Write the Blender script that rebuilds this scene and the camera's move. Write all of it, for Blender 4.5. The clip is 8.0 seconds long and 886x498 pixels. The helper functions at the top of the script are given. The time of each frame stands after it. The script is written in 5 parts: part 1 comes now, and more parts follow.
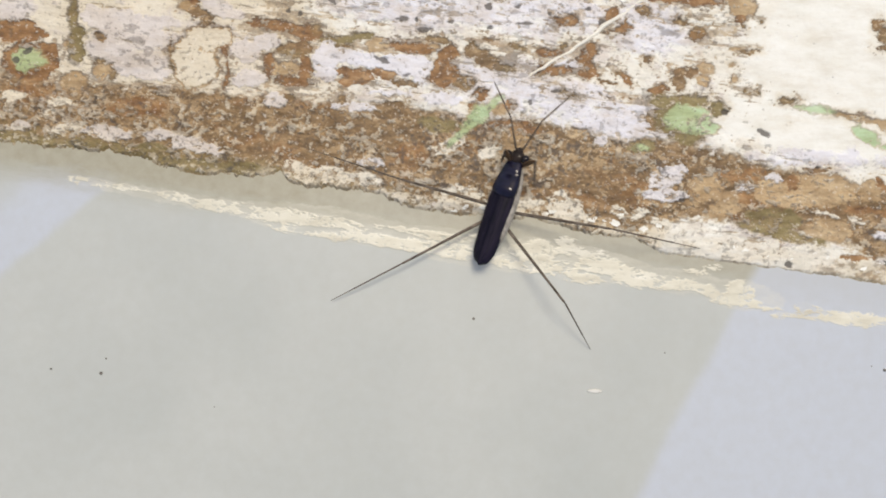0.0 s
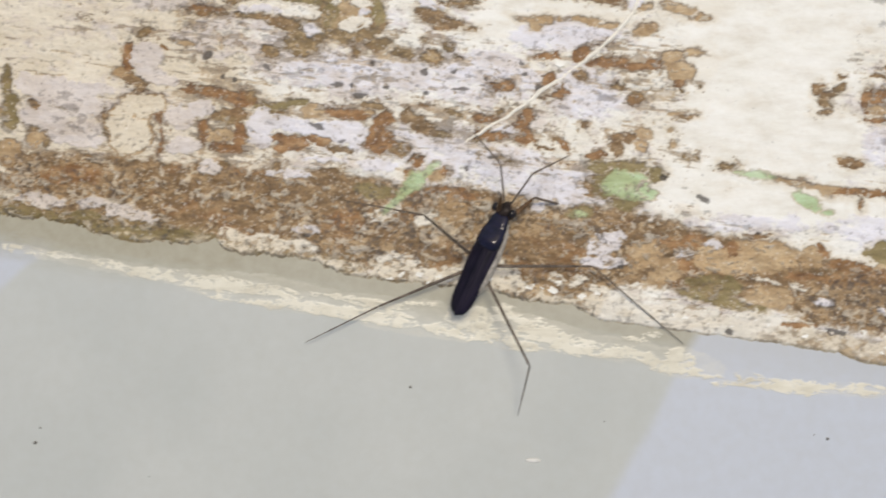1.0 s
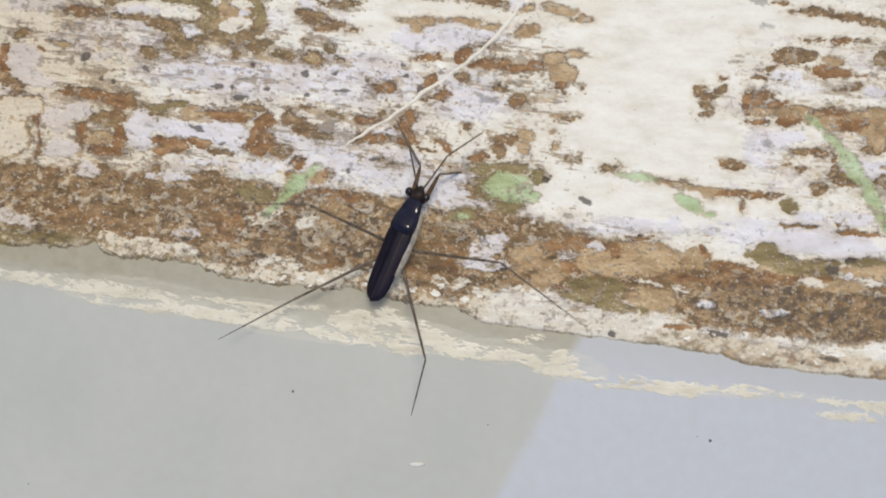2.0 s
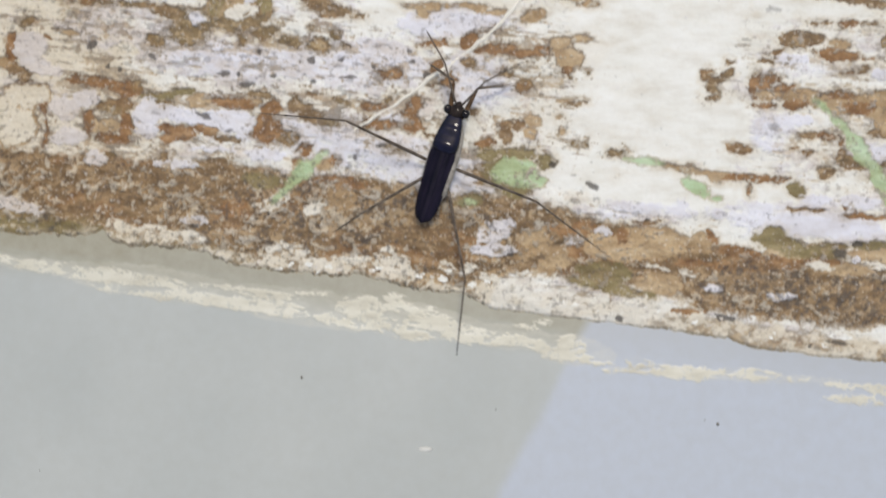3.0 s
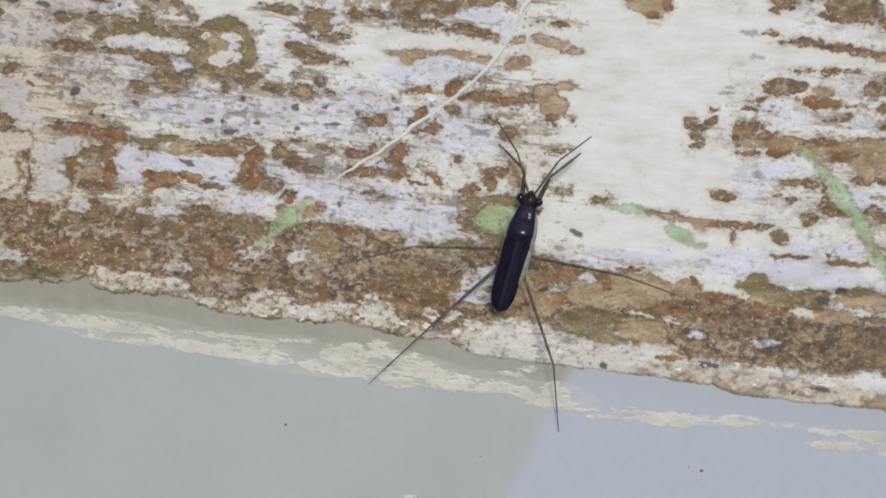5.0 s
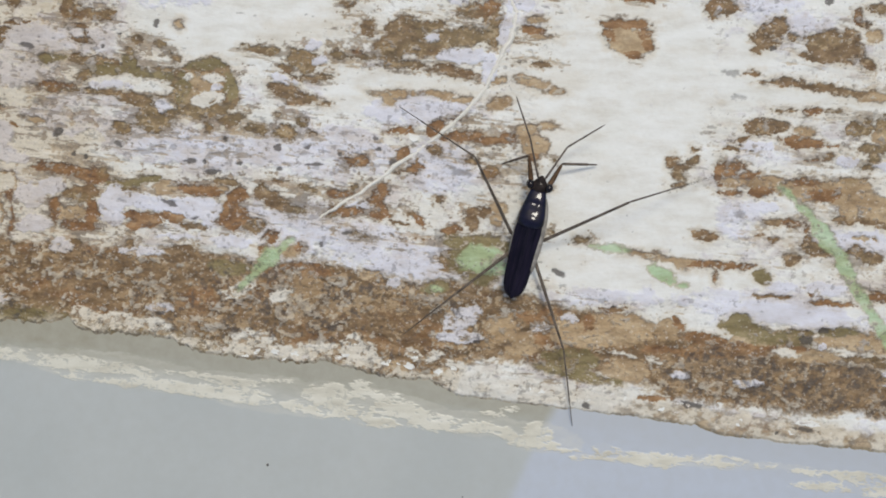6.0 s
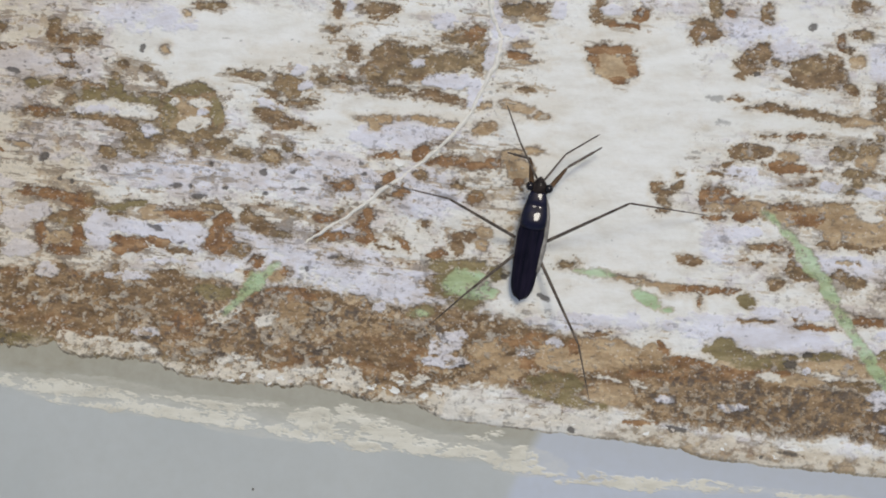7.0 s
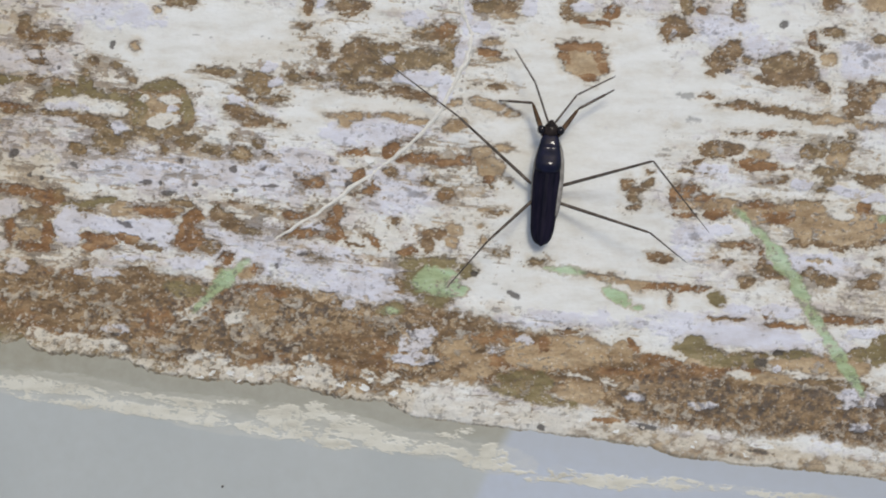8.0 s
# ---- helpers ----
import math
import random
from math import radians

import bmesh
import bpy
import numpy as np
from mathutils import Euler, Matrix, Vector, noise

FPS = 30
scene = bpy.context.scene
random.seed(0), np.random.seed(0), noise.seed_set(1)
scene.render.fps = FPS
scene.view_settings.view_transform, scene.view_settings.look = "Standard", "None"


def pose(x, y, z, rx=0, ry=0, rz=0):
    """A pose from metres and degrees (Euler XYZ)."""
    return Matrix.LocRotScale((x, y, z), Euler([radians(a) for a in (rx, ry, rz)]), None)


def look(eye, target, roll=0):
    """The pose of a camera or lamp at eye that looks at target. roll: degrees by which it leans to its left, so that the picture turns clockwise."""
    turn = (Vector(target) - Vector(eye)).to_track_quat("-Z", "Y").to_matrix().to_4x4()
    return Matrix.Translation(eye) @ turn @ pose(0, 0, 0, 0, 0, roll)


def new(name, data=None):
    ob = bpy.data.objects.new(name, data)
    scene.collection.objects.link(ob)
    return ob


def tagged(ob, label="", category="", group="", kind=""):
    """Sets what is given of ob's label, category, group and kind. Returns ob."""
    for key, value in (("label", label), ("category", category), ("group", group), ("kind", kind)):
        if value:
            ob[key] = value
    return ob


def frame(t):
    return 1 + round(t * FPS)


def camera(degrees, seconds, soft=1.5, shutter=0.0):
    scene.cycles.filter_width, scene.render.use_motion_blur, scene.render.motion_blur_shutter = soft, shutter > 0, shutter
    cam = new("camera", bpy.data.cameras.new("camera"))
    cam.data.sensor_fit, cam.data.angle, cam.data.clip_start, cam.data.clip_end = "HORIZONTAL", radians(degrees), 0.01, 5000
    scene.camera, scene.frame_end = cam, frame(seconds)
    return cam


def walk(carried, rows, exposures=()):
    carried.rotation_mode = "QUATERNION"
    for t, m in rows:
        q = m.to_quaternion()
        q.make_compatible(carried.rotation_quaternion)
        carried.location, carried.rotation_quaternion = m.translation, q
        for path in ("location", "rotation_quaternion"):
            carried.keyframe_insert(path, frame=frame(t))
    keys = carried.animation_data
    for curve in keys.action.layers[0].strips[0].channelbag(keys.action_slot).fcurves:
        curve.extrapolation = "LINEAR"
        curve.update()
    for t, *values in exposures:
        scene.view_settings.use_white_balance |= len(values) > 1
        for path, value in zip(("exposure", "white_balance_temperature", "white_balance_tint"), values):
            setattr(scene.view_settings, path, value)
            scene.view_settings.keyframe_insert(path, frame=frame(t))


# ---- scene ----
# A water strider on an old painted board beside a smooth grey ledge; 1 mm = 0.001
MM = 0.001
cam = camera(62.0, 8.0, soft=1.8, shutter=0.5)
# seconds, x, y, z (mm), tilt, lean and turn in degrees; the lens looks down on the board
CAMERA_ROWS = [
    (0.0, -21.590, -14.060, 66.440, -0.307, 0.582, 0.670),
    (0.5, -21.730, -12.834, 66.182, -0.267, 0.583, 0.718),
    (0.6, -21.200, -12.200, 66.182, -0.267, 0.583, 0.718),
    (0.8, -18.700, -9.800, 65.629, 0.019, 0.922, 0.482),
    (1.0, -15.560, -8.341, 65.629, 0.019, 0.922, 0.482),
    (1.5, -9.651, -7.782, 65.083, -0.061, 0.654, 0.432),
    (1.7, -6.087, -7.457, 65.084, 0.105, 0.141, 0.372),
    (2.8, -6.345, -10.303, 65.263, -0.607, 0.051, 0.032),
    (3.0, -6.520, -8.600, 65.240, -0.584, 0.272, -0.059),
    (3.5, -6.017, -3.082, 65.237, -0.564, -0.072, -0.223),
    (3.6, -6.050, -2.950, 65.237, -0.564, -0.072, -0.223),
    (3.7, -6.050, -1.200, 65.237, -0.564, -0.072, -0.223),
    (3.8, -5.950, 0.000, 65.449, -0.527, 0.066, -0.321),
    (4.0, -6.150, -0.445, 65.449, -0.527, 0.066, -0.321),
    (4.2, -5.750, -3.050, 65.182, -0.531, 0.009, -0.179),
    (4.5, -5.871, -3.808, 65.182, -0.531, 0.009, -0.179),
    (4.7, -5.805, -4.438, 65.195, -0.615, -0.132, -0.069),
    (5.8, -4.254, -3.515, 65.079, -0.105, 0.025, -0.052),
    (6.0, -3.788, -1.665, 65.144, 0.069, 0.049, -0.098),
    (6.2, -3.400, -1.600, 65.144, 0.069, 0.049, -0.098),
    (6.5, -3.135, -0.825, 65.131, 0.295, -0.038, -0.007),
    (7.0, -2.696, 0.219, 65.320, 0.320, -0.126, -0.066),
    (7.5, -1.879, 0.106, 65.144, 0.152, -0.105, -0.031),
    (7.8, -0.800, -0.400, 65.240, 0.295, -0.087, 0.000),
    (8.0, 0.000, -0.000, 65.240, 0.295, -0.087, 0.000),
]
# seconds, stops, kelvin, tint
EXPOSURES = [(0.0, 0.40, 7200, 10), (0.5, 0.39, 7200, 10), (1.5, 0.21, 7100, 10), (3.0, 0.22, 6800, 9), (3.5, 0.17, 6700, 9), (3.7, 0.15, 6700, 9), (4.0, -0.10, 6750, 9), (4.5, -0.07, 6650, 8), (6.0, 0.02, 6600, 8), (7.0, -0.07, 6600, 9), (8.0, -0.07, 6550, 9)]
walk(cam, [(t, pose(x * MM, y * MM, z * MM, rx, ry, rz)) for t, x, y, z, rx, ry, rz in CAMERA_ROWS], EXPOSURES)

# ---- world and light: a bright overcast sky ----
world = bpy.data.worlds.new("overcast_sky")
scene.world = world
world.use_nodes = True
wn = world.node_tree.nodes
sky = wn.new("ShaderNodeTexSky")
sky.sky_type, sky.sun_disc = "NISHITA", False
sky.sun_elevation, sky.sun_rotation = radians(72), radians(14)
sky.air_density, sky.dust_density, sky.ozone_density = 1.0, 2.5, 1.0
wn["Background"].inputs["Strength"].default_value = 0.118
world.node_tree.links.new(sky.outputs[0], wn["Background"].inputs["Color"])
sun_data = bpy.data.lights.new("sun", "SUN")
sun_data.energy, sun_data.angle, sun_data.color = 1.45, radians(14), (1.0, 0.95, 0.86)
sun = new("sun", sun_data)
sun.matrix_world = look((0.05, 0.20, 0.64), (0, 0, 0))


# ---- materials ----
def nodes_of(name):
    m = bpy.data.materials.new(name)
    m.use_nodes = True
    return m, m.node_tree.nodes, m.node_tree.links, m.node_tree.nodes["Principled BSDF"]


def tex_noise(n, l, scale, detail=4.0, rough=0.6, stretch=None):
    """Noise in object space, per metre; stretch scales the axes."""
    co = n.new("ShaderNodeTexCoord")
    t = n.new("ShaderNodeTexNoise")
    t.inputs["Scale"].default_value, t.inputs["Detail"].default_value, t.inputs["Roughness"].default_value = scale, detail, rough
    if stretch:
        mp = n.new("ShaderNodeMapping")
        mp.inputs["Scale"].default_value = stretch
        mp.inputs["Rotation"].default_value = (0, 0, radians(6.5))
        l.new(co.outputs["Object"], mp.inputs[0])
        l.new(mp.outputs[0], t.inputs["Vector"])
    else:
        l.new(co.outputs["Object"], t.inputs["Vector"])
    return t.outputs["Fac"]


def ramp(n, l, fac, stops):
    r = n.new("ShaderNodeValToRGB")
    while len(r.color_ramp.elements) < len(stops):
        r.color_ramp.elements.new(0.5)
    for e, (p, c) in zip(r.color_ramp.elements, stops):
        e.position, e.color = p, (*c, 1)
    l.new(fac, r.inputs[0])
    return r.outputs[0]


def mix(n, l, fac, a, b, mode="MIX"):
    m = n.new("ShaderNodeMix")
    m.data_type, m.blend_type = "RGBA", mode
    for sock, v in ((m.inputs[0], fac), (m.inputs[6], a), (m.inputs[7], b)):
        if isinstance(v, (int, float)):
            sock.default_value = v
        elif isinstance(v, tuple):
            sock.default_value = (*v, 1)
        else:
            l.new(v, sock)
    return m.outputs[2]


def bump(n, l, bsdf, height, strength, distance):
    b = n.new("ShaderNodeBump")
    b.inputs["Strength"].default_value, b.inputs["Distance"].default_value = strength, distance
    l.new(height, b.inputs["Height"])
    l.new(b.outputs[0], bsdf.inputs["Normal"])


LAVENDER = ((0.55, 0.53, 0.545), (0.66, 0.66, 0.71), (0.74, 0.745, 0.795))
CREAM = ((0.645, 0.622, 0.545), (0.742, 0.738, 0.678), (0.80, 0.805, 0.758))
GREEN = ((0.31, 0.385, 0.205), (0.425, 0.565, 0.345), (0.55, 0.645, 0.465))
WOOD = ((0.112, 0.078, 0.043), (0.222, 0.153, 0.083), (0.41, 0.31, 0.192))
RUST = ((0.150, 0.080, 0.037), (0.285, 0.163, 0.074), (0.455, 0.302, 0.165))
TAN = ((0.36, 0.255, 0.142), (0.52, 0.41, 0.262), (0.66, 0.57, 0.42))
OLIVE = ((0.15, 0.122, 0.055), (0.255, 0.22, 0.11), (0.38, 0.33, 0.19))


def three(n, l, fac, tones):
    return ramp(n, l, fac, [(0.3, tones[0]), (0.5, tones[1]), (0.72, tones[2])])


def worn_board_material():
    """Wood under several coats of flaking paint; which coat shows comes from the layer attributes of the mesh."""
    m, n, l, bsdf = nodes_of("worn_paint")
    fine = tex_noise(n, l, 2600, 5, 0.65)
    mid = tex_noise(n, l, 700, 5, 0.65, (0.35, 1.0, 1.0))
    clot = tex_noise(n, l, 1150, 5, 0.62, (0.6, 1.0, 1.0))
    col = three(n, l, clot, WOOD)
    la = n.new("ShaderNodeAttribute")
    la.attribute_name = "coats"
    lb = n.new("ShaderNodeAttribute")
    lb.attribute_name = "stains"
    sa, sb = n.new("ShaderNodeSeparateColor"), n.new("ShaderNodeSeparateColor")
    l.new(la.outputs["Color"], sa.inputs[0])
    l.new(lb.outputs["Color"], sb.inputs[0])
    col = mix(n, l, sb.outputs[1], col, three(n, l, mid, TAN))
    col = mix(n, l, sb.outputs[0], col, three(n, l, clot, RUST))
    col = mix(n, l, sb.outputs[2], col, three(n, l, mid, OLIVE))
    col = mix(n, l, sa.outputs[2], col, three(n, l, mid, GREEN))
    col = mix(n, l, sa.outputs[1], col, three(n, l, mid, CREAM))
    col = mix(n, l, sa.outputs[0], col, three(n, l, mid, LAVENDER))
    so = n.new("ShaderNodeAttribute")
    so.attribute_name = "soak"
    col = mix(n, l, so.outputs["Fac"], col, mix(n, l, 1.0, col, (0.85, 0.770, 0.655), "MULTIPLY"))
    # faint yellowed blotches and hairline drag marks, stronger where the coats are worn
    we = n.new("ShaderNodeAttribute")
    we.attribute_name = "wear"
    blotch = ramp(n, l, tex_noise(n, l, 420, 6, 0.72, (0.45, 1.0, 1.0)), [(0.44, (0, 0, 0)), (0.68, (1, 1, 1))])
    col = mix(n, l, blotch, col, mix(n, l, 1.0, col, mix(n, l, we.outputs["Fac"], (0.965, 0.965, 0.95), (0.915, 0.885, 0.83)), "MULTIPLY"))
    drag = ramp(n, l, tex_noise(n, l, 1500, 5, 0.7, (0.12, 1.0, 1.0)), [(0.56, (0, 0, 0)), (0.72, (1, 1, 1))])
    col = mix(n, l, drag, col, mix(n, l, 1.0, col, mix(n, l, we.outputs["Fac"], (0.96, 0.96, 0.95), (0.88, 0.85, 0.81)), "MULTIPLY"))
    # fine dirt specks in all coats
    specks = mix(n, l, we.outputs["Fac"], (0, 0, 0), ramp(n, l, tex_noise(n, l, 2100, 4, 0.6), [(0.58, (0, 0, 0)), (0.66, (1, 1, 1))]))
    col = mix(n, l, specks, col, mix(n, l, 0.55, col, (0.13, 0.10, 0.075)))
    glints = mix(n, l, we.outputs["Fac"], (0, 0, 0), ramp(n, l, tex_noise(n, l, 2300, 4, 0.6), [(0.60, (0, 0, 0)), (0.68, (1, 1, 1))]))
    col = mix(n, l, glints, col, mix(n, l, 0.44, col, (0.76, 0.72, 0.64)))
    # dark pits and dirt, with painted shadow along the paint edges
    dark = n.new("ShaderNodeAttribute")
    dark.attribute_name = "pits_shade"
    col = mix(n, l, dark.outputs["Fac"], col, (0.075, 0.066, 0.058))
    l.new(col, bsdf.inputs["Base Color"])
    bsdf.inputs["Roughness"].default_value = 0.62
    bsdf.inputs["Specular IOR Level"].default_value = 0.35
    bump(n, l, bsdf, fine, 0.24, 0.0001)
    return m


def coat_material(name, tones, rough=0.55, scale=700):
    m, n, l, bsdf = nodes_of(name)
    mid = tex_noise(n, l, scale, 5, 0.65, (0.4, 1.0, 1.0))
    fine = tex_noise(n, l, 3200, 4, 0.6)
    col = three(n, l, mid, tones)
    specks = ramp(n, l, fine, [(0.64, (0, 0, 0)), (0.73, (1, 1, 1))])
    col = mix(n, l, specks, col, mix(n, l, 0.45, col, (0.16, 0.11, 0.07)))
    l.new(col, bsdf.inputs["Base Color"])
    bsdf.inputs["Roughness"].default_value = rough
    bump(n, l, bsdf, fine, 0.45, 0.0001)
    return m


def ledge_material():
    """Smooth grey-green gloss paint with paler, bluer areas."""
    m, n, l, bsdf = nodes_of("ledge_paint")
    broad = tex_noise(n, l, 60, 3, 0.5)
    fine = tex_noise(n, l, 900, 4, 0.6)
    col = ramp(n, l, broad, [(0.3, (0.42, 0.443, 0.417)), (0.7, (0.475, 0.494, 0.464))])
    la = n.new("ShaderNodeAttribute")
    la.attribute_name = "pale_blue"
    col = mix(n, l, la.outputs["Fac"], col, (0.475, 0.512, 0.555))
    # grime beside the board, with the board's soft shadow put into the colour
    gr = n.new("ShaderNodeAttribute")
    gr.attribute_name = "grime_shade"
    col = mix(n, l, gr.outputs["Fac"], col, ramp(n, l, fine, [(0.30, (0.315, 0.295, 0.215)), (0.70, (0.375, 0.356, 0.272))]))
    col = mix(n, l, ramp(n, l, fine, [(0.3, (0, 0, 0)), (0.75, (0.25, 0.25, 0.25))]), col, mix(n, l, 0.8, col, (0.36, 0.35, 0.30)))
    sm = n.new("ShaderNodeAttribute")
    sm.attribute_name = "smear"
    col = mix(n, l, sm.outputs["Fac"], col, ramp(n, l, tex_noise(n, l, 800, 5, 0.65, (0.35, 1.0, 1.0)), [(0.3, (0.50, 0.47, 0.37)), (0.5, (0.625, 0.60, 0.49)), (0.75, (0.72, 0.70, 0.60))]))
    l.new(col, bsdf.inputs["Base Color"])
    bsdf.inputs["Roughness"].default_value = 0.34
    bsdf.inputs["Specular IOR Level"].default_value = 0.4
    bump(n, l, bsdf, broad, 0.15, 0.0004)
    return m


def chitin(name, dark, pale, rough, coat=0.0, scale=1500, stretch=None):
    m, n, l, bsdf = nodes_of(name)
    f = tex_noise(n, l, scale, 4, 0.6, stretch)
    l.new(ramp(n, l, f, [(0.35, dark), (0.7, pale)]), bsdf.inputs["Base Color"])
    bsdf.inputs["Roughness"].default_value = rough
    bsdf.inputs["Coat Weight"].default_value = coat
    bsdf.inputs["Coat Roughness"].default_value = 0.04
    bsdf.inputs["Specular IOR Level"].default_value = 0.10
    bump(n, l, bsdf, f, 0.4, 0.00005)
    if coat > 0.1:  # uneven gloss
        b = n.new("ShaderNodeBump")
        b.inputs["Strength"].default_value, b.inputs["Distance"].default_value = 0.25, 0.0002
        l.new(tex_noise(n, l, 850, 2, 0.5), b.inputs["Height"])
        l.new(b.outputs[0], bsdf.inputs["Coat Normal"])
    return m


MAT_BOARD = worn_board_material()
MAT_LEDGE = ledge_material()
MAT_LAVENDER = coat_material("lavender_white_coat", LAVENDER)
MAT_CREAM = coat_material("cream_coat", CREAM)
MAT_CORE = coat_material("board_paint", ((0.34, 0.23, 0.13), (0.60, 0.55, 0.47), (0.72, 0.69, 0.64)), 0.65, 260)
MAT_SPECK = coat_material("speck_dirt", ((0.08, 0.075, 0.065), (0.14, 0.13, 0.11), (0.22, 0.20, 0.17)), 0.8)
MAT_FLECK = coat_material("white_fleck", ((0.58, 0.57, 0.52), (0.64, 0.63, 0.58), (0.70, 0.69, 0.64)), 0.6)
MAT_STRAND = coat_material("strand", ((0.60, 0.57, 0.48), (0.73, 0.70, 0.61), (0.80, 0.78, 0.70)), 0.5, 1600)
MAT_THORAX = chitin("black_thorax", (0.003, 0.003, 0.009), (0.008, 0.007, 0.026), 0.8, 0.6)
MAT_HEAD = chitin("brown_black_head", (0.010, 0.007, 0.006), (0.036, 0.026, 0.022), 0.5, 0.1)
MAT_WING = chitin("blue_black_wing", (0.003, 0.003, 0.008), (0.016, 0.012, 0.025), 0.36, 0.08, 2200, (1.0, 0.15, 1.0))
MAT_VEIN = chitin("wing_vein", (0.008, 0.007, 0.012), (0.022, 0.019, 0.029), 0.45)
MAT_SIDE = chitin("silver_side", (0.18, 0.165, 0.14), (0.38, 0.355, 0.31), 0.5)
MAT_LEG = chitin("brown_leg", (0.068, 0.054, 0.042), (0.185, 0.150, 0.118), 0.45)
MAT_LEGPALE = chitin("brown_thigh", (0.055, 0.033, 0.018), (0.14, 0.083, 0.045), 0.42)
MAT_EYE = chitin("eye", (0.006, 0.005, 0.006), (0.02, 0.014, 0.014), 0.15, 0.5)


# ---- noise on numpy arrays ----
TABLE = np.random.RandomState(7).rand(256, 256)


def value_noise(x, y, k):
    xi, yi = np.floor(x).astype(int), np.floor(y).astype(int)
    fx, fy = x - xi, y - yi
    fx, fy = fx * fx * (3 - 2 * fx), fy * fy * (3 - 2 * fy)
    i, j = xi + 37 * k, yi + 91 * k
    a, b = TABLE[i & 255, j & 255], TABLE[(i + 1) & 255, j & 255]
    c, d = TABLE[i & 255, (j + 1) & 255], TABLE[(i + 1) & 255, (j + 1) & 255]
    return (a * (1 - fx) + b * fx) * (1 - fy) + (c * (1 - fx) + d * fx) * fy


def fbm(x, y, size, octaves, k, gain=0.55):
    """Fractal noise about 0, nearly within -1 and 1; size in mm."""
    out, amp, tot = 0.0, 1.0, 0.0
    for o in range(octaves):
        f = 2.03 ** o / size
        out = out + amp * (value_noise(x * f + 13.7 * o, y * f + 5.1 * o, k + o) - 0.5)
        tot += amp
        amp *= gain
    return out * 3.0 / tot


def smooth(v, lo, hi):
    t = np.clip((v - lo) / (hi - lo), 0, 1)
    return t * t * (3 - 2 * t)


def part(name, bm, material, parent, label=""):
    """Links a bmesh as one mesh object under parent."""
    me = bpy.data.meshes.new(name)
    bm.to_mesh(me)
    bm.free()
    return part_of_mesh(name, me, material, parent, label)


def part_of_mesh(name, me, material, parent, label=""):
    for p in me.polygons:
        p.use_smooth = True
    me.materials.append(material)
    ob = new(name, me)
    ob.parent = parent
    return tagged(ob, label=label)


# ---- lie of the board and ledge, in mm ----
EDGE_SLOPE = -0.15
LEDGE_Z = -0.20


def edge_line(x):
    """The mean lower edge of the board."""
    return -14.53 + EDGE_SLOPE * x


def ragged_edge(x):
    bays = np.interp(x, (-62, -56, -52, -49, -46, -42, -39, -37, -36.3, -34.5, -31.5, -29, -27.6, -27, -19, -17, -15, -13, -11.6, -7.6, -5.1, -4.1, -2.1, 3.4, 8.9, 13.4, 18.4, 20.9, 26, 31, 36, 44),
                     (-0.1, 0.4, 0.65, 0.6, 0.1, 0.5, 0.8, 1.35, 0.75, 0.35, 0.7, 0.95, 0.7, 0.1, 0.25, 0.35, 0.85, 0.95, 0.7, 0.4, 0.75, 0.2, -0.3, -0.2, -0.05, 0.15, 0.1, -0.3, -0.15, 0.0, 0.3, 0.5))
    whole_lip = smooth(x, -14, 0)
    return edge_line(x) + bays + (0.22 - 0.10 * whole_lip) * fbm(x, x * 0, 3.0, 3, 3, 0.6) + (0.5 - 0.3 * whole_lip) * np.abs(fbm(x, x * 0 + 9, 1.6, 5, 5, 0.70)) - 0.1


def grid_mesh(name, X, Y, Z):
    r, c = X.shape
    me = bpy.data.meshes.new(name)
    v = np.stack([X, Y, Z], -1).reshape(-1, 3) * MM
    i = np.arange(r * c).reshape(r, c)
    q = np.stack([i[:-1, :-1], i[:-1, 1:], i[1:, 1:], i[1:, :-1]], -1).reshape(-1, 4)
    me.vertices.add(len(v))
    me.vertices.foreach_set("co", v.astype(np.float32).ravel())
    me.loops.add(q.size)
    me.loops.foreach_set("vertex_index", q.astype(np.int32).ravel())
    me.polygons.add(len(q))
    me.polygons.foreach_set("loop_start", np.arange(0, q.size, 4, dtype=np.int32))
    me.polygons.foreach_set("use_smooth", np.ones(len(q), bool))
    me.update(calc_edges=True)
    return me


def layer(me, name, *channels):
    if len(channels) == 1:
        at = me.attributes.new(name, "FLOAT", "POINT")
        at.data.foreach_set("value", channels[0].astype(np.float32).ravel())
        return
    at = me.attributes.new(name, "FLOAT_COLOR", "POINT")
    one = np.ones_like(channels[0])
    at.data.foreach_set("color", np.stack([*channels, one], -1).astype(np.float32).ravel())


# Patches by place: x, y, half length, half height (mm), turn in degrees
BARE_A = [
    (-36.35, 19.38, 1.25, 0.70, -10), (-37.10, 19.78, 0.60, 1.00, 0), (-35.10, 19.18, 1.30, 0.60, -8), (-33.95, 19.08, 0.60, 1.25, -80), (-36.34, 18.13, 1.60, 0.20, -5),
    (-36.85, 20.64, 0.40, 0.40, 0), (-35.59, 16.88, 1.10, 0.30, -10), (-35.39, 17.48, 0.25, 0.40, 0), (-36.34, 15.48, 0.70, 0.30, 0), (-34.59, 14.98, 2.50, 0.50, -6),
    (-35.33, 13.78, 0.60, 0.70, 0), (-30.85, 16.98, 0.50, 0.50, 30), (-31.59, 15.88, 0.40, 0.50, 0), (-28.85, 16.63, 0.50, 0.25, 0), (-27.50, 15.38, 0.70, 0.30, -40),
    (-28.49, 14.38, 1.00, 0.30, 0), (-24.84, 12.53, 3.00, 2.50, 0), (-27.19, 12.63, 0.90, 1.60, 0), (-22.59, 12.63, 0.70, 1.50, 0), (-35.58, 12.48, 3.75, 0.20, -4),
]
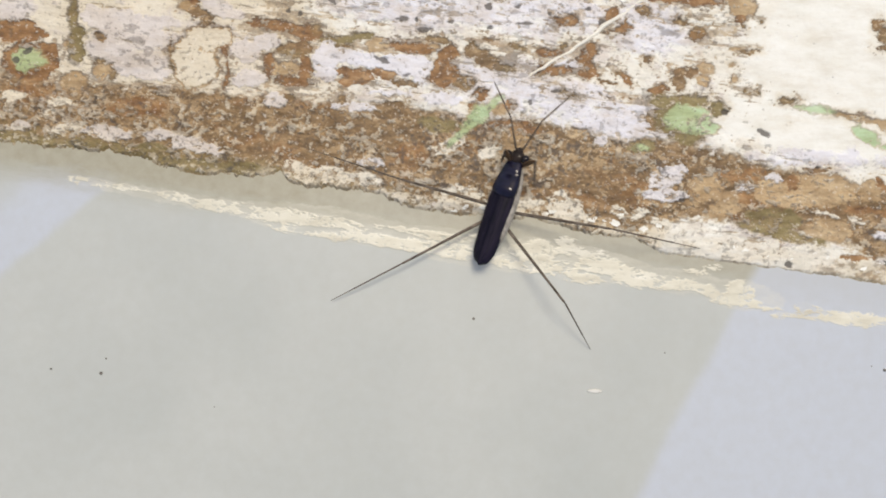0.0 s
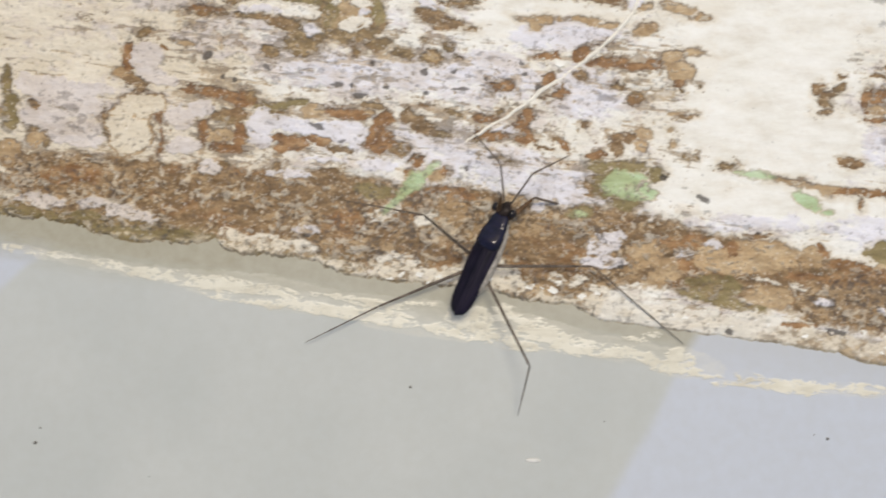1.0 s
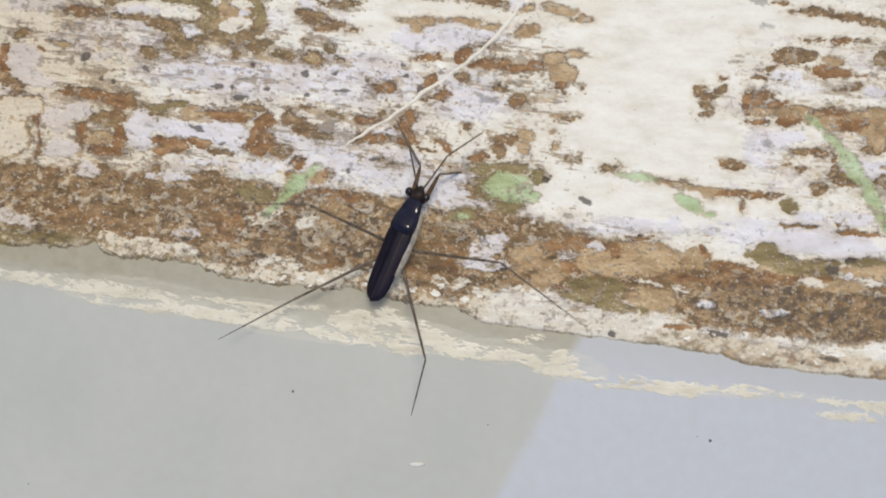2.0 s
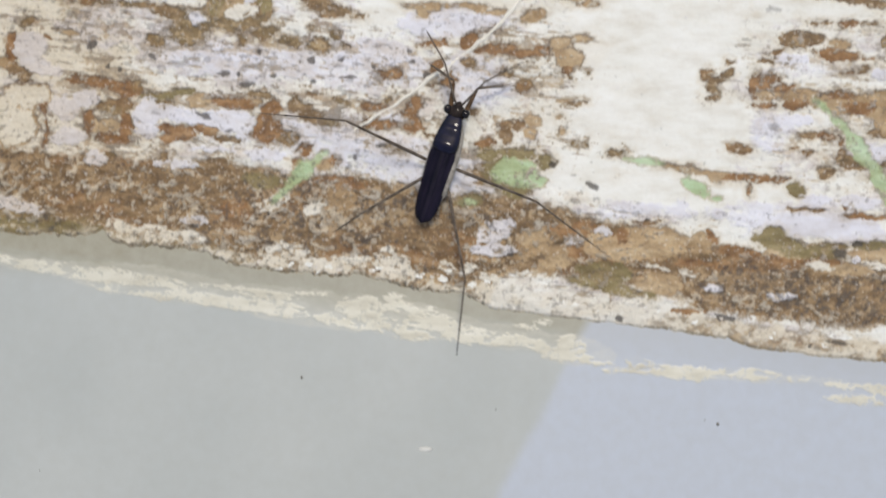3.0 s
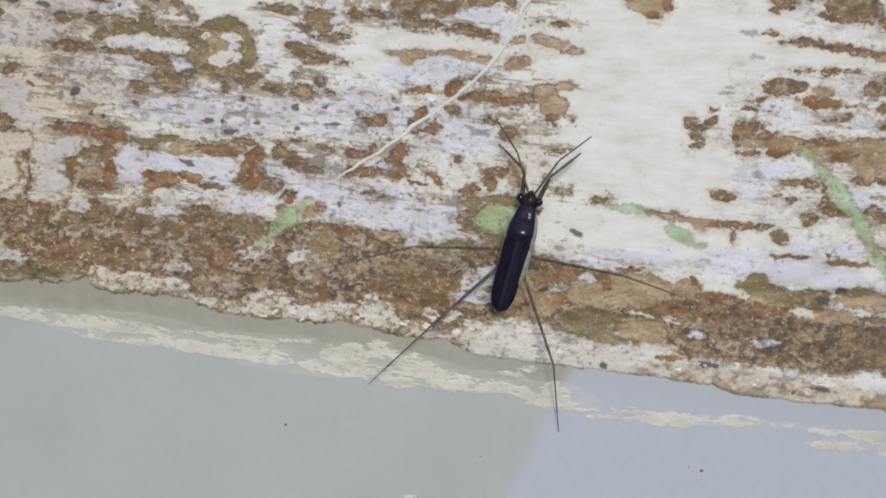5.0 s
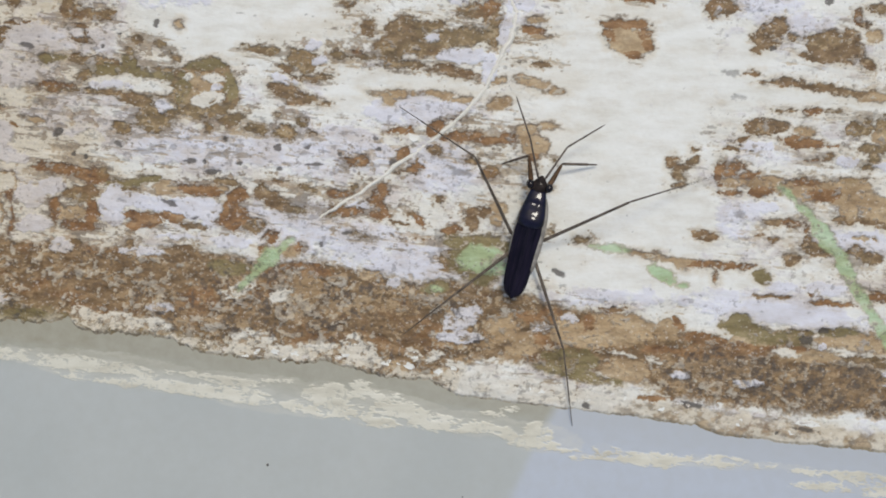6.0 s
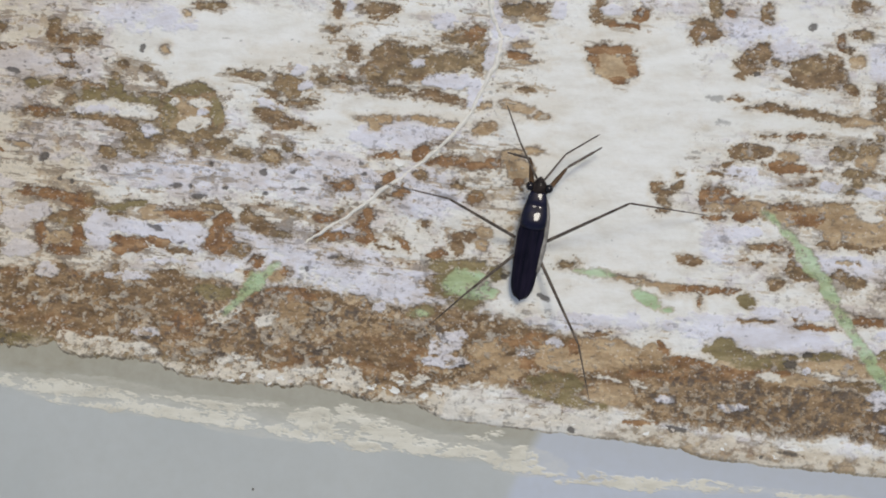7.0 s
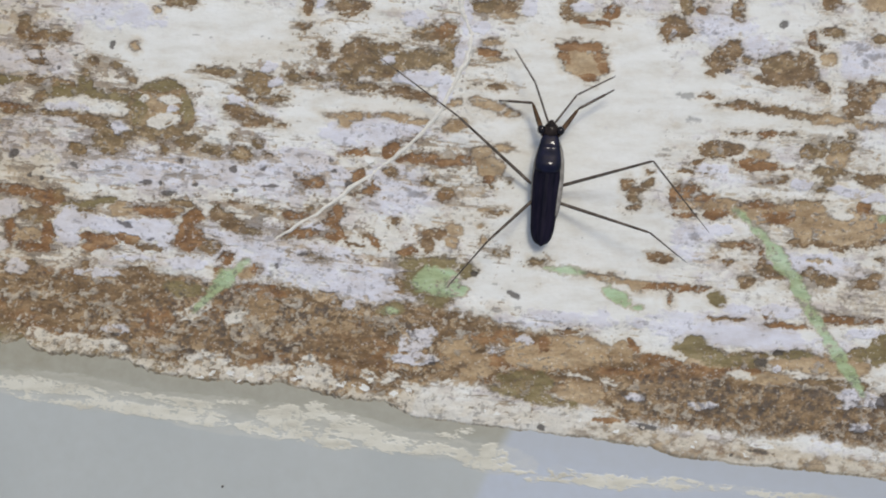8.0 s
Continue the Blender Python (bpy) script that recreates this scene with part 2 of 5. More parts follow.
BARE_B = [
    (-32.83, 12.18, 3.00, 0.25, -5), (-29.09, 11.83, 2.00, 0.20, -8), (-30.83, 11.63, 1.60, 0.70, -15), (-29.08, 10.33, 1.80, 0.80, -5), (-26.49, 10.98, 1.00, 0.70, 0),
    (-24.09, 10.48, 1.50, 0.45, 12), (-22.59, 9.88, 1.30, 0.50, 0), (-22.86, 22.15, 1.40, 0.45, 0), (-20.35, 16.04, 1.20, 0.30, -8), (-19.00, 15.89, 0.75, 0.35, 0),
    (-16.00, 14.89, 1.05, 1.20, 0), (-17.10, 15.29, 0.60, 0.80, 0), (-17.85, 14.38, 0.80, 0.40, -20), (-15.35, 13.53, 1.80, 0.30, 0), (-17.85, 12.48, 1.35, 0.60, -20),
    (-16.35, 11.63, 1.50, 0.55, -10), (-14.75, 11.28, 1.00, 0.20, -3), (-18.34, 10.23, 0.45, 0.30, -20), (-16.34, 9.63, 0.80, 0.40, -20), (-13.10, 15.59, 0.80, 0.45, 0),
]
BARE_C = [
    (-12.36, 20.00, 0.65, 0.35, 0), (-8.11, 21.90, 1.80, 0.55, 0), (-8.11, 21.10, 1.00, 0.25, 0), (-11.86, 21.80, 0.40, 0.80, 0), (-7.10, 17.64, 1.80, 1.50, 0),
    (-8.00, 16.39, 2.00, 1.10, 0), (-4.60, 18.15, 1.60, 0.60, -5), (-3.60, 16.64, 1.10, 1.00, 0), (-5.10, 16.09, 1.50, 0.70, 0), (-1.85, 17.14, 2.10, 1.00, 0),
    (-1.10, 19.40, 1.30, 0.70, 0), (-10.36, 17.89, 0.75, 0.70, 0), (-10.60, 15.34, 3.00, 0.30, -3), (-7.10, 14.64, 3.00, 0.30, -4), (-3.10, 13.99, 2.80, 0.40, -8),
    (0.65, 18.30, 1.00, 2.10, 0), (4.90, 21.81, 2.30, 0.55, 0), (11.31, 21.66, 0.65, 1.25, 0), (12.16, 20.61, 0.75, 0.35, 0), (4.40, 14.79, 1.70, 0.15, -2),
]
BARE_D = [
    (20.68, 20.51, 1.00, 0.60, 0), (21.23, 19.61, 1.00, 0.85, 0), (19.92, 19.41, 0.60, 0.70, 0), (21.68, 21.82, 0.65, 0.90, 0), (26.19, 21.42, 0.75, 0.85, 0),
    (24.68, 17.01, 1.25, 1.05, 0), (25.83, 17.91, 0.70, 0.90, 0), (24.02, 16.00, 0.45, 0.30, 0), (26.93, 17.01, 0.60, 0.35, 0), (30.84, 16.16, 2.40, 1.30, 0),
    (29.44, 16.96, 1.30, 0.40, 0), (30.18, 15.15, 2.30, 0.45, -3), (27.93, 15.50, 0.70, 0.25, -20), (32.19, 17.01, 0.90, 0.90, 0), (33.69, 14.65, 0.80, 0.45, -20),
    (32.94, 15.91, 0.60, 0.70, 0), (34.45, 19.42, 1.10, 0.45, -15), (33.45, 18.16, 0.50, 0.20, 0), (34.71, 22.02, 1.00, 0.45, 0), (39.47, 22.43, 1.50, 0.50, 0),
]
BARE_E = [
    (37.34, 13.90, 1.70, 1.10, -8), (38.95, 14.91, 1.50, 0.40, 0), (36.74, 12.70, 1.00, 0.70, 0), (26.42, 13.20, 1.00, 0.20, 0), (29.43, 12.65, 2.30, 0.30, -6),
    (32.43, 12.15, 2.10, 0.30, -6), (36.19, 12.10, 0.50, 0.60, 0), (23.42, 13.90, 0.60, 0.20, 0), (25.42, 13.05, 1.50, 0.20, -5), (26.42, 10.54, 0.90, 0.15, 0),
    (30.67, 10.39, 0.80, 0.15, 0), (36.28, 10.24, 0.40, 0.25, 0), (24.66, 9.39, 1.10, 0.55, 0), (33.42, 9.74, 1.00, 0.45, 0), (38.96, 18.92, 0.70, 0.50, 0),
    (-33.81, 5.13, 0.45, 0.50, 0), (-31.31, 3.73, 1.00, 0.20, 0), (-35.80, 3.38, 1.90, 0.90, 0), (-22.98, 4.38, 1.30, 0.30, -15), (-20.68, 0.59, 1.20, 0.65, 0),
]
BARE_F = [
    (-19.98, 3.58, 0.80, 0.65, 0), (-29.58, 9.58, 1.60, 0.80, -5), (-32.08, 9.28, 1.00, 0.70, 0), (-24.59, 9.13, 0.50, 0.50, 0), (-22.59, 9.58, 1.10, 0.40, 0),
    (-20.49, 9.08, 1.20, 0.55, 0), (-36.29, -1.11, 0.65, 0.65, 0), (-36.54, -1.91, 1.30, 0.45, 0), (-31.55, -0.96, 0.40, 0.35, 0), (-27.56, -1.61, 1.50, 0.40, 0),
    (-17.69, 8.73, 1.00, 0.80, 0), (-16.34, 9.48, 0.70, 0.45, -35), (-15.34, 8.63, 0.50, 0.25, -40), (-4.50, 7.23, 0.70, 0.45, 0), (-5.85, 6.13, 0.40, 0.50, 0),
    (-1.25, 6.13, 0.70, 0.30, 0), (-18.09, 4.48, 1.10, 0.25, -5), (-15.84, 3.78, 1.10, 0.30, -10), (-18.58, 2.48, 1.30, 0.55, -5), (-16.83, 1.93, 1.00, 0.35, 0),
]
BARE_G = [
    (-19.08, 3.23, 0.75, 0.40, 0), (-11.69, 3.88, 0.50, 0.20, 40), (-13.59, 1.38, 0.50, 0.25, 0), (-7.84, 0.84, 1.20, 0.20, -10), (-6.85, 1.48, 0.70, 0.30, 0),
    (-11.09, -0.36, 1.30, 0.20, -15), (-6.59, -0.71, 1.30, 0.10, -3), (-4.00, 2.88, 0.50, 0.30, 0), (-0.70, 1.78, 1.30, 0.45, 0), (-1.35, 0.79, 0.65, 0.75, 0),
    (-3.50, -2.71, 0.70, 0.90, 0), (-2.80, -3.41, 1.10, 0.35, -15), (4.30, 5.78, 0.40, 0.35, 0), (5.90, 6.13, 0.20, 0.20, 0), (0.40, 5.08, 0.90, 0.55, 0),
    (5.15, 3.63, 0.90, 0.20, 4), (4.80, 0.04, 0.50, 0.35, -25), (5.65, -0.11, 0.25, 0.25, 0), (16.45, 6.14, 0.55, 0.60, 0), (16.95, 5.14, 0.50, 0.85, 0),
]
BARE_H = [
    (18.20, 6.29, 0.65, 0.45, 60), (18.30, 7.14, 0.40, 0.35, 0), (16.80, 4.04, 0.70, 0.15, 0), (17.60, 5.64, 0.50, 0.30, 0), (19.29, -0.51, 1.15, 0.45, -10),
    (8.64, -0.81, 0.90, 0.25, 0), (24.66, 8.99, 2.10, 0.75, 0), (22.66, 8.09, 1.00, 0.25, 15), (22.16, 7.14, 1.30, 0.15, 0), (32.92, 9.09, 1.10, 0.80, 0),
    (35.43, 9.29, 1.30, 0.80, 0), (34.42, 7.09, 1.80, 0.35, 0), (34.22, 6.09, 0.55, 1.00, 0), (33.41, 5.59, 0.60, 0.25, 0), (30.16, 6.49, 0.50, 0.40, 0),
    (38.32, 6.29, 1.30, 0.55, 0), (36.92, 6.64, 1.00, 0.25, 0), (32.41, 4.39, 2.10, 0.25, -3), (31.50, 0.79, 1.00, 0.30, 0), (34.40, 0.84, 2.10, 0.40, -8),
]
BARE_I = [
    (37.66, 0.84, 2.10, 0.50, 0), (34.90, 0.19, 0.60, 0.25, 0), (25.15, 0.69, 1.00, 0.30, 0), (25.24, -0.91, 0.50, 0.35, 0), (23.99, -0.36, 0.90, 0.15, 0),
    (32.39, -1.86, 0.70, 0.45, 0), (33.64, -2.51, 1.30, 0.45, 0), (29.14, -1.66, 1.50, 0.60, -15), (28.29, -0.86, 0.45, 0.70, 0), (26.89, -2.51, 0.70, 0.55, 0),
    (36.99, -2.56, 1.10, 0.40, 0), (38.15, -2.11, 0.70, 0.35, 0), (38.65, -0.71, 0.50, 0.25, 0), (25.13, -5.81, 1.50, 0.15, -4), (37.39, -2.91, 1.30, 0.40, 0),
    (-27.05, -7.80, 1.00, 0.45, 0), (-21.81, -8.20, 1.30, 0.40, -15), (-9.09, -7.60, 3.10, 1.80, -20), (-7.09, -10.00, 1.60, 1.00, -25), (0.40, -10.60, 0.70, 0.60, 0),
]
BARE_J = [
    (15.48, -12.60, 0.90, 0.60, 0), (16.87, -14.34, 1.50, 0.35, 0), (10.89, -7.01, 2.00, 0.25, 4), (33.72, -10.21, 0.40, 0.20, 0), (30.86, -13.60, 6.09, 1.70, -5),
    (34.87, -11.70, 3.10, 0.45, -5), (20.37, -12.10, 3.00, 0.70, -5), (-53.55, 2.21, 0.61, 0.51, 0), (-52.26, 1.20, 0.51, 0.82, 0), (-47.00, 2.93, 0.15, 1.63, 0),
    (-44.37, 6.37, 1.63, 0.61, -25), (-42.85, 17.47, 0.65, 0.90, -50), (-41.81, 20.46, 0.75, 0.45, 0), (-41.58, 18.46, 1.30, 0.15, 0), (-44.87, 15.73, 0.80, 0.40, 0),
    (-43.42, 10.73, 0.70, 0.45, 20),
]
BARE = BARE_A + BARE_B + BARE_C + BARE_D + BARE_E + BARE_F + BARE_G + BARE_H + BARE_I + BARE_J
RUSTY_A = [
    (-37.58, 12.88, 1.60, 0.20, -3), (-11.35, 15.89, 0.50, 0.40, 0), (0.40, 19.80, 0.90, 0.60, 0), (-3.00, 9.89, 1.30, 0.20, 0), (-4.10, 9.48, 0.70, 0.55, 0),
    (15.02, 21.21, 0.75, 0.75, 0), (13.91, 20.41, 1.60, 0.25, 0), (12.41, 18.20, 2.30, 0.40, -3), (10.81, 17.25, 0.60, 0.60, 0), (14.01, 17.50, 0.80, 0.50, 0),
    (13.16, 15.50, 0.80, 0.35, 0), (14.41, 16.40, 0.50, 0.70, 0), (4.15, 17.65, 1.20, 0.45, 0), (23.18, 21.52, 0.60, 0.35, 0), (32.80, 18.91, 0.40, 0.70, 0),
    (28.67, 10.49, 0.80, 0.20, 0), (-37.06, 5.48, 3.10, 0.60, -6), (-34.66, 4.83, 1.50, 0.50, -5), (-36.04, 0.58, 1.90, 0.55, -8), (-34.80, 1.78, 0.75, 1.40, 0),
]
RUSTY_B = [
    (-38.29, 1.88, 0.50, 1.30, 0), (-25.07, 3.58, 2.15, 0.55, -4), (-21.98, 3.13, 1.10, 0.70, 0), (-22.32, 1.38, 1.40, 1.30, 0), (-11.49, 6.28, 1.15, 0.45, -4),
    (-7.60, 8.83, 1.50, 0.30, 0), (-4.60, 9.08, 0.70, 0.85, 0), (-2.10, 8.38, 1.80, 0.55, 0), (-0.00, 7.98, 1.30, 0.45, 0), (-7.50, 6.68, 0.70, 0.70, 0),
    (-6.85, 5.38, 1.30, 0.40, 18), (0.40, 4.98, 0.90, 0.40, 0), (-12.84, 3.38, 1.20, 0.40, 0), (-9.49, 3.38, 0.90, 0.65, 45), (-9.84, 2.58, 0.70, 0.50, 0),
    (-12.09, 1.68, 2.10, 0.50, 0), (-9.34, 1.63, 0.90, 0.75, 0), (-5.85, 0.89, 0.70, 0.35, -50), (-19.08, -0.61, 0.75, 0.70, 0), (-16.48, -1.41, 0.40, 0.40, 0),
]
RUSTY_C = [
    (-19.82, -1.61, 0.70, 0.40, 20), (-17.08, -3.01, 1.50, 0.30, 0), (-3.00, 0.09, 1.00, 0.35, 0), (1.80, 8.14, 0.70, 0.40, 0), (4.15, 6.48, 0.70, 0.40, 0),
    (27.66, 7.79, 2.10, 0.60, -4), (30.16, 7.49, 1.30, 0.15, 0), (28.91, 6.14, 1.00, 0.13, 0), (21.50, 5.49, 1.30, 0.65, 0), (23.00, 4.89, 1.10, 0.35, 0),
    (21.65, 3.34, 1.30, 0.30, 0), (24.15, 3.34, 1.30, 0.40, 0), (20.55, 5.14, 0.40, 1.20, 0), (29.80, 3.09, 1.50, 0.65, 0), (28.41, 4.29, 1.60, 0.35, 0),
    (37.41, 3.89, 0.90, 0.65, 0), (27.15, 0.59, 0.80, 0.35, 0), (28.15, 0.09, 0.40, 0.50, 0), (20.89, -3.01, 2.80, 0.35, 0), (22.74, -3.16, 0.85, 0.40, 0),
]
RUSTY_D = [
    (20.19, -4.11, 0.20, 0.60, 0), (28.68, -5.61, 0.40, 0.30, 0), (30.88, -6.51, 2.30, 0.20, -5), (35.88, -6.01, 3.10, 0.35, -3), (-25.31, -5.60, 1.25, 0.90, 0),
    (-15.08, -3.51, 1.50, 0.70, 0), (5.64, -7.35, 1.10, 0.65, 0), (4.89, -9.35, 0.70, 0.70, 0), (16.88, -8.21, 0.40, 1.10, 30), (8.99, -8.10, 0.60, 0.70, 0),
    (15.88, -10.60, 3.10, 0.40, -5), (18.38, -10.85, 1.50, 0.60, 0), (22.37, -10.60, 2.60, 0.65, -3), (25.37, -10.40, 3.10, 0.45, -3), (19.38, -9.60, 2.10, 0.60, -10),
    (3.89, -7.60, 1.50, 0.50, -20), (-59.97, 2.15, 2.45, 1.74, 0), (-61.02, 4.85, 2.56, 1.12, 0), (-57.92, 2.58, 0.72, 1.33, 0), (-41.98, 2.47, 0.20, 1.63, 0),
]
RUSTY_E = [
    (-42.01, 0.69, 0.25, 1.02, 0), (-50.18, -1.94, 3.06, 0.92, 0), (-59.43, -0.50, 2.04, 0.72, 0), (-44.74, 17.98, 1.10, 1.00, 0), (-45.05, 8.74, 0.70, 1.30, 0),
]
RUSTY = RUSTY_A + RUSTY_B + RUSTY_C + RUSTY_D + RUSTY_E
SANDY_A = [
    (-24.84, 12.88, 1.60, 1.20, 0), (-25.26, 21.54, 0.40, 0.40, 0), (-27.20, 18.24, 0.40, 0.40, 0), (-8.10, 12.14, 2.60, 0.35, 0), (-8.60, 11.48, 0.70, 0.45, 0),
    (-4.10, 12.14, 2.30, 0.35, -5), (-2.10, 11.59, 1.30, 0.35, 0), (5.90, 21.11, 1.00, 0.35, 0), (12.66, 16.80, 2.10, 1.45, -8), (4.40, 18.65, 1.00, 0.30, 0),
    (4.90, 17.10, 1.60, 0.15, 0), (3.90, 13.14, 2.30, 0.35, -12), (0.90, 13.39, 0.70, 0.50, 0), (5.90, 12.29, 1.10, 0.30, 0), (1.20, 11.29, 1.20, 0.55, 15),
    (29.93, 16.00, 0.45, 0.30, 0), (34.30, 17.16, 0.70, 0.65, 0), (38.97, 22.03, 2.10, 0.75, 0), (38.75, 14.50, 0.70, 0.45, 0), (34.93, 11.60, 2.60, 0.30, 0),
]
SANDY_B = [
    (37.94, 11.20, 1.80, 0.30, 0), (-28.27, 3.88, 1.25, 0.60, 0), (-37.79, 1.78, 0.70, 0.65, 0), (-36.55, 1.78, 1.30, 0.55, 0), (-23.28, 3.83, 0.55, 0.45, 0),
    (-21.83, 2.08, 0.70, 0.35, 0), (-17.54, 8.63, 0.55, 0.45, 0), (-17.33, -1.76, 0.90, 0.55, 0), (3.40, 8.79, 1.00, 0.65, 0), (4.30, 7.59, 1.30, 0.95, 0),
    (5.15, 9.19, 1.30, 0.30, 0), (3.80, 3.78, 0.70, 0.15, 0), (1.20, 2.13, 0.75, 0.55, 0), (3.40, 2.38, 0.35, 0.25, 0), (3.65, 1.19, 0.30, 0.30, 0),
    (0.80, 0.89, 0.55, 0.55, 0), (13.89, -2.11, 1.30, 0.25, -6), (17.39, -2.71, 3.10, 0.25, -5), (17.89, -3.01, 1.50, 0.35, 0), (28.16, 8.64, 1.00, 0.40, 0),
]
SANDY_C = [
    (35.02, 8.19, 1.10, 0.80, 0), (22.15, 4.24, 1.60, 0.50, 0), (24.65, 4.09, 2.10, 0.65, 0), (28.40, 3.54, 3.10, 1.00, -5), (31.91, 3.29, 3.10, 1.15, 0),
    (36.16, 2.29, 3.70, 1.50, -3), (31.90, 1.79, 1.00, 1.00, 0), (-15.58, -4.86, 1.25, 0.90, 0), (-10.34, -3.86, 1.30, 0.40, 0), (-7.59, -12.09, 1.30, 0.50, -10),
    (1.40, -8.85, 1.50, 1.15, 0), (2.99, -10.60, 1.50, 0.90, 0), (6.89, -9.10, 1.50, 1.20, 0), (11.39, -8.70, 3.50, 1.50, -3), (15.88, -8.85, 1.10, 1.10, 0),
    (12.38, -12.40, 2.30, 0.90, 0), (25.13, -9.46, 1.25, 0.60, 0), (32.87, -9.86, 1.80, 0.90, 0), (28.37, -11.00, 3.10, 0.60, -3), (23.38, -9.70, 2.00, 0.70, 0),
]
SANDY_D = [
    (30.62, -9.71, 1.70, 0.65, 0), (35.87, -10.11, 2.10, 0.85, 0), (27.37, -9.61, 1.50, 0.50, 0), (3.89, -9.60, 1.50, 0.80, 0), (8.89, -9.60, 2.00, 0.90, 0),
    (-56.39, 3.82, 0.41, 0.46, 0), (-55.84, 0.30, 1.43, 0.92, 0), (-53.29, 1.19, 0.82, 0.61, 0), (-44.84, 2.19, 2.24, 2.75, 0), (-43.58, 4.34, 2.34, 1.33, 0),
    (-45.66, 7.27, 0.76, 0.51, 0), (-44.00, 17.43, 0.60, 0.45, 0), (-39.92, 9.91, 1.00, 0.30, -10),
]
SANDY = SANDY_A + SANDY_B + SANDY_C + SANDY_D
MOSSY_A = [
    (-38.08, 15.43, 1.60, 0.20, 0), (-33.59, 14.28, 1.60, 0.70, 0), (-31.59, 14.78, 0.70, 0.90, 0), (-30.69, 14.13, 1.60, 0.50, -15), (-28.84, 13.78, 1.30, 0.40, -10),
    (-24.85, 14.73, 1.80, 0.50, 0), (-22.59, 12.88, 0.65, 1.40, 0), (-26.84, 12.63, 0.60, 1.40, 0), (-32.06, 4.28, 1.65, 0.45, 0), (-29.82, 4.58, 1.10, 0.40, 0),
    (-23.56, -2.91, 1.10, 0.40, 0), (-3.00, -0.91, 0.90, 0.70, 0), (-0.50, -0.81, 2.20, 0.50, -5), (-1.85, -2.51, 2.00, 1.40, 0), (2.30, -1.51, 1.00, 0.75, 0),
    (-0.60, -4.21, 1.70, 0.55, 0), (-4.50, -5.01, 1.20, 0.70, 0), (24.39, -4.16, 0.85, 0.70, 0), (-22.32, -3.36, 1.80, 0.55, 0), (7.39, -11.35, 2.50, 0.95, -5),
]
MOSSY_B = [
    (8.39, -12.84, 2.30, 0.65, -12), (22.13, -8.36, 1.40, 1.00, 0), (25.87, -9.60, 3.10, 0.55, -5), (27.88, -9.11, 1.50, 0.45, 0), (38.88, -8.61, 1.30, 1.50, 0),
    (36.88, -9.11, 1.00, 0.70, 0), (31.13, -9.01, 2.10, 0.45, -3), (23.63, -8.86, 1.50, 0.70, -15), (5.89, -12.09, 2.00, 0.50, -12), (10.88, -13.34, 1.50, 0.40, -8),
    (-55.90, 6.27, 0.51, 1.63, 0), (-55.57, 3.72, 0.71, 2.14, 0), (-50.65, 4.38, 0.92, 0.36, -18), (-48.61, -5.59, 1.74, 0.41, 0), (-40.91, -7.20, 3.57, 0.41, -3),
    (-45.01, -6.88, 2.55, 0.31, -5), (-38.96, 15.30, 0.70, 0.60, 0),
]
MOSSY = MOSSY_A + MOSSY_B
VERDANT = [
    (-18.67, -2.31, 0.80, 0.40, 42), (-0.60, -2.46, 2.20, 1.20, -3), (0.65, -3.11, 1.80, 0.70, -5), (-4.59, -5.11, 0.70, 0.45, 0), (10.89, -1.51, 1.80, 0.40, -6),
    (15.49, -3.81, 1.70, 0.55, -32), (17.39, -4.86, 0.70, 0.30, 0), (39.01, 3.09, 0.45, 0.45, 0), (-19.47, -2.31, 1.20, 0.60, 40), (-20.47, -3.21, 0.80, 0.40, 45),
    (-60.08, 2.31, 1.64, 0.97, 0),
]
STREAK = [
    (-17.83, -1.26, 1.00, 0.20, 42), (-18.82, -2.21, 1.40, 0.30, 42), (-20.17, -3.46, 1.30, 0.25, 42), (-21.32, -4.51, 0.80, 0.20, 42), (26.65, 3.14, 1.00, 0.20, -42),
    (28.15, 1.64, 1.20, 0.35, -46), (29.65, -0.36, 1.90, 0.60, -52), (31.14, -2.21, 1.10, 0.50, -58), (31.69, -3.61, 1.30, 0.55, -60), (32.88, -5.61, 1.40, 0.45, -55),
    (33.88, -7.46, 1.20, 0.45, -58), (34.88, -8.86, 1.10, 0.45, -50), (35.87, -10.61, 1.30, 0.35, -52), (36.87, -12.10, 0.70, 0.25, -52),
]
WHITE_A = [
    (-23.84, 12.73, 0.50, 0.35, 0), (-33.08, 12.88, 2.00, 0.40, -3), (-28.48, 11.08, 0.90, 0.45, 0), (-15.10, 16.39, 0.75, 0.45, 0), (-14.75, 15.14, 0.40, 0.80, -80),
    (-17.85, 13.38, 1.30, 0.35, -15), (-10.71, 22.10, 0.55, 0.55, 0), (-4.75, 17.09, 0.70, 0.30, 0), (-1.85, 15.39, 2.60, 0.65, 0), (-2.35, 20.75, 1.40, 0.70, 0),
    (-4.60, 10.64, 3.10, 0.65, 8), (-8.60, 10.28, 1.00, 0.55, 0), (7.66, 21.71, 0.85, 0.65, 0), (12.51, 21.71, 1.00, 0.60, 0), (3.40, 19.90, 0.70, 0.70, 0),
    (2.15, 21.16, 0.45, 1.75, 0), (1.60, 17.15, 0.50, 1.70, 0), (0.40, 14.14, 0.70, 1.20, 0), (20.52, 19.51, 0.25, 0.20, 0), (39.04, 12.80, 1.10, 0.60, 0),
]
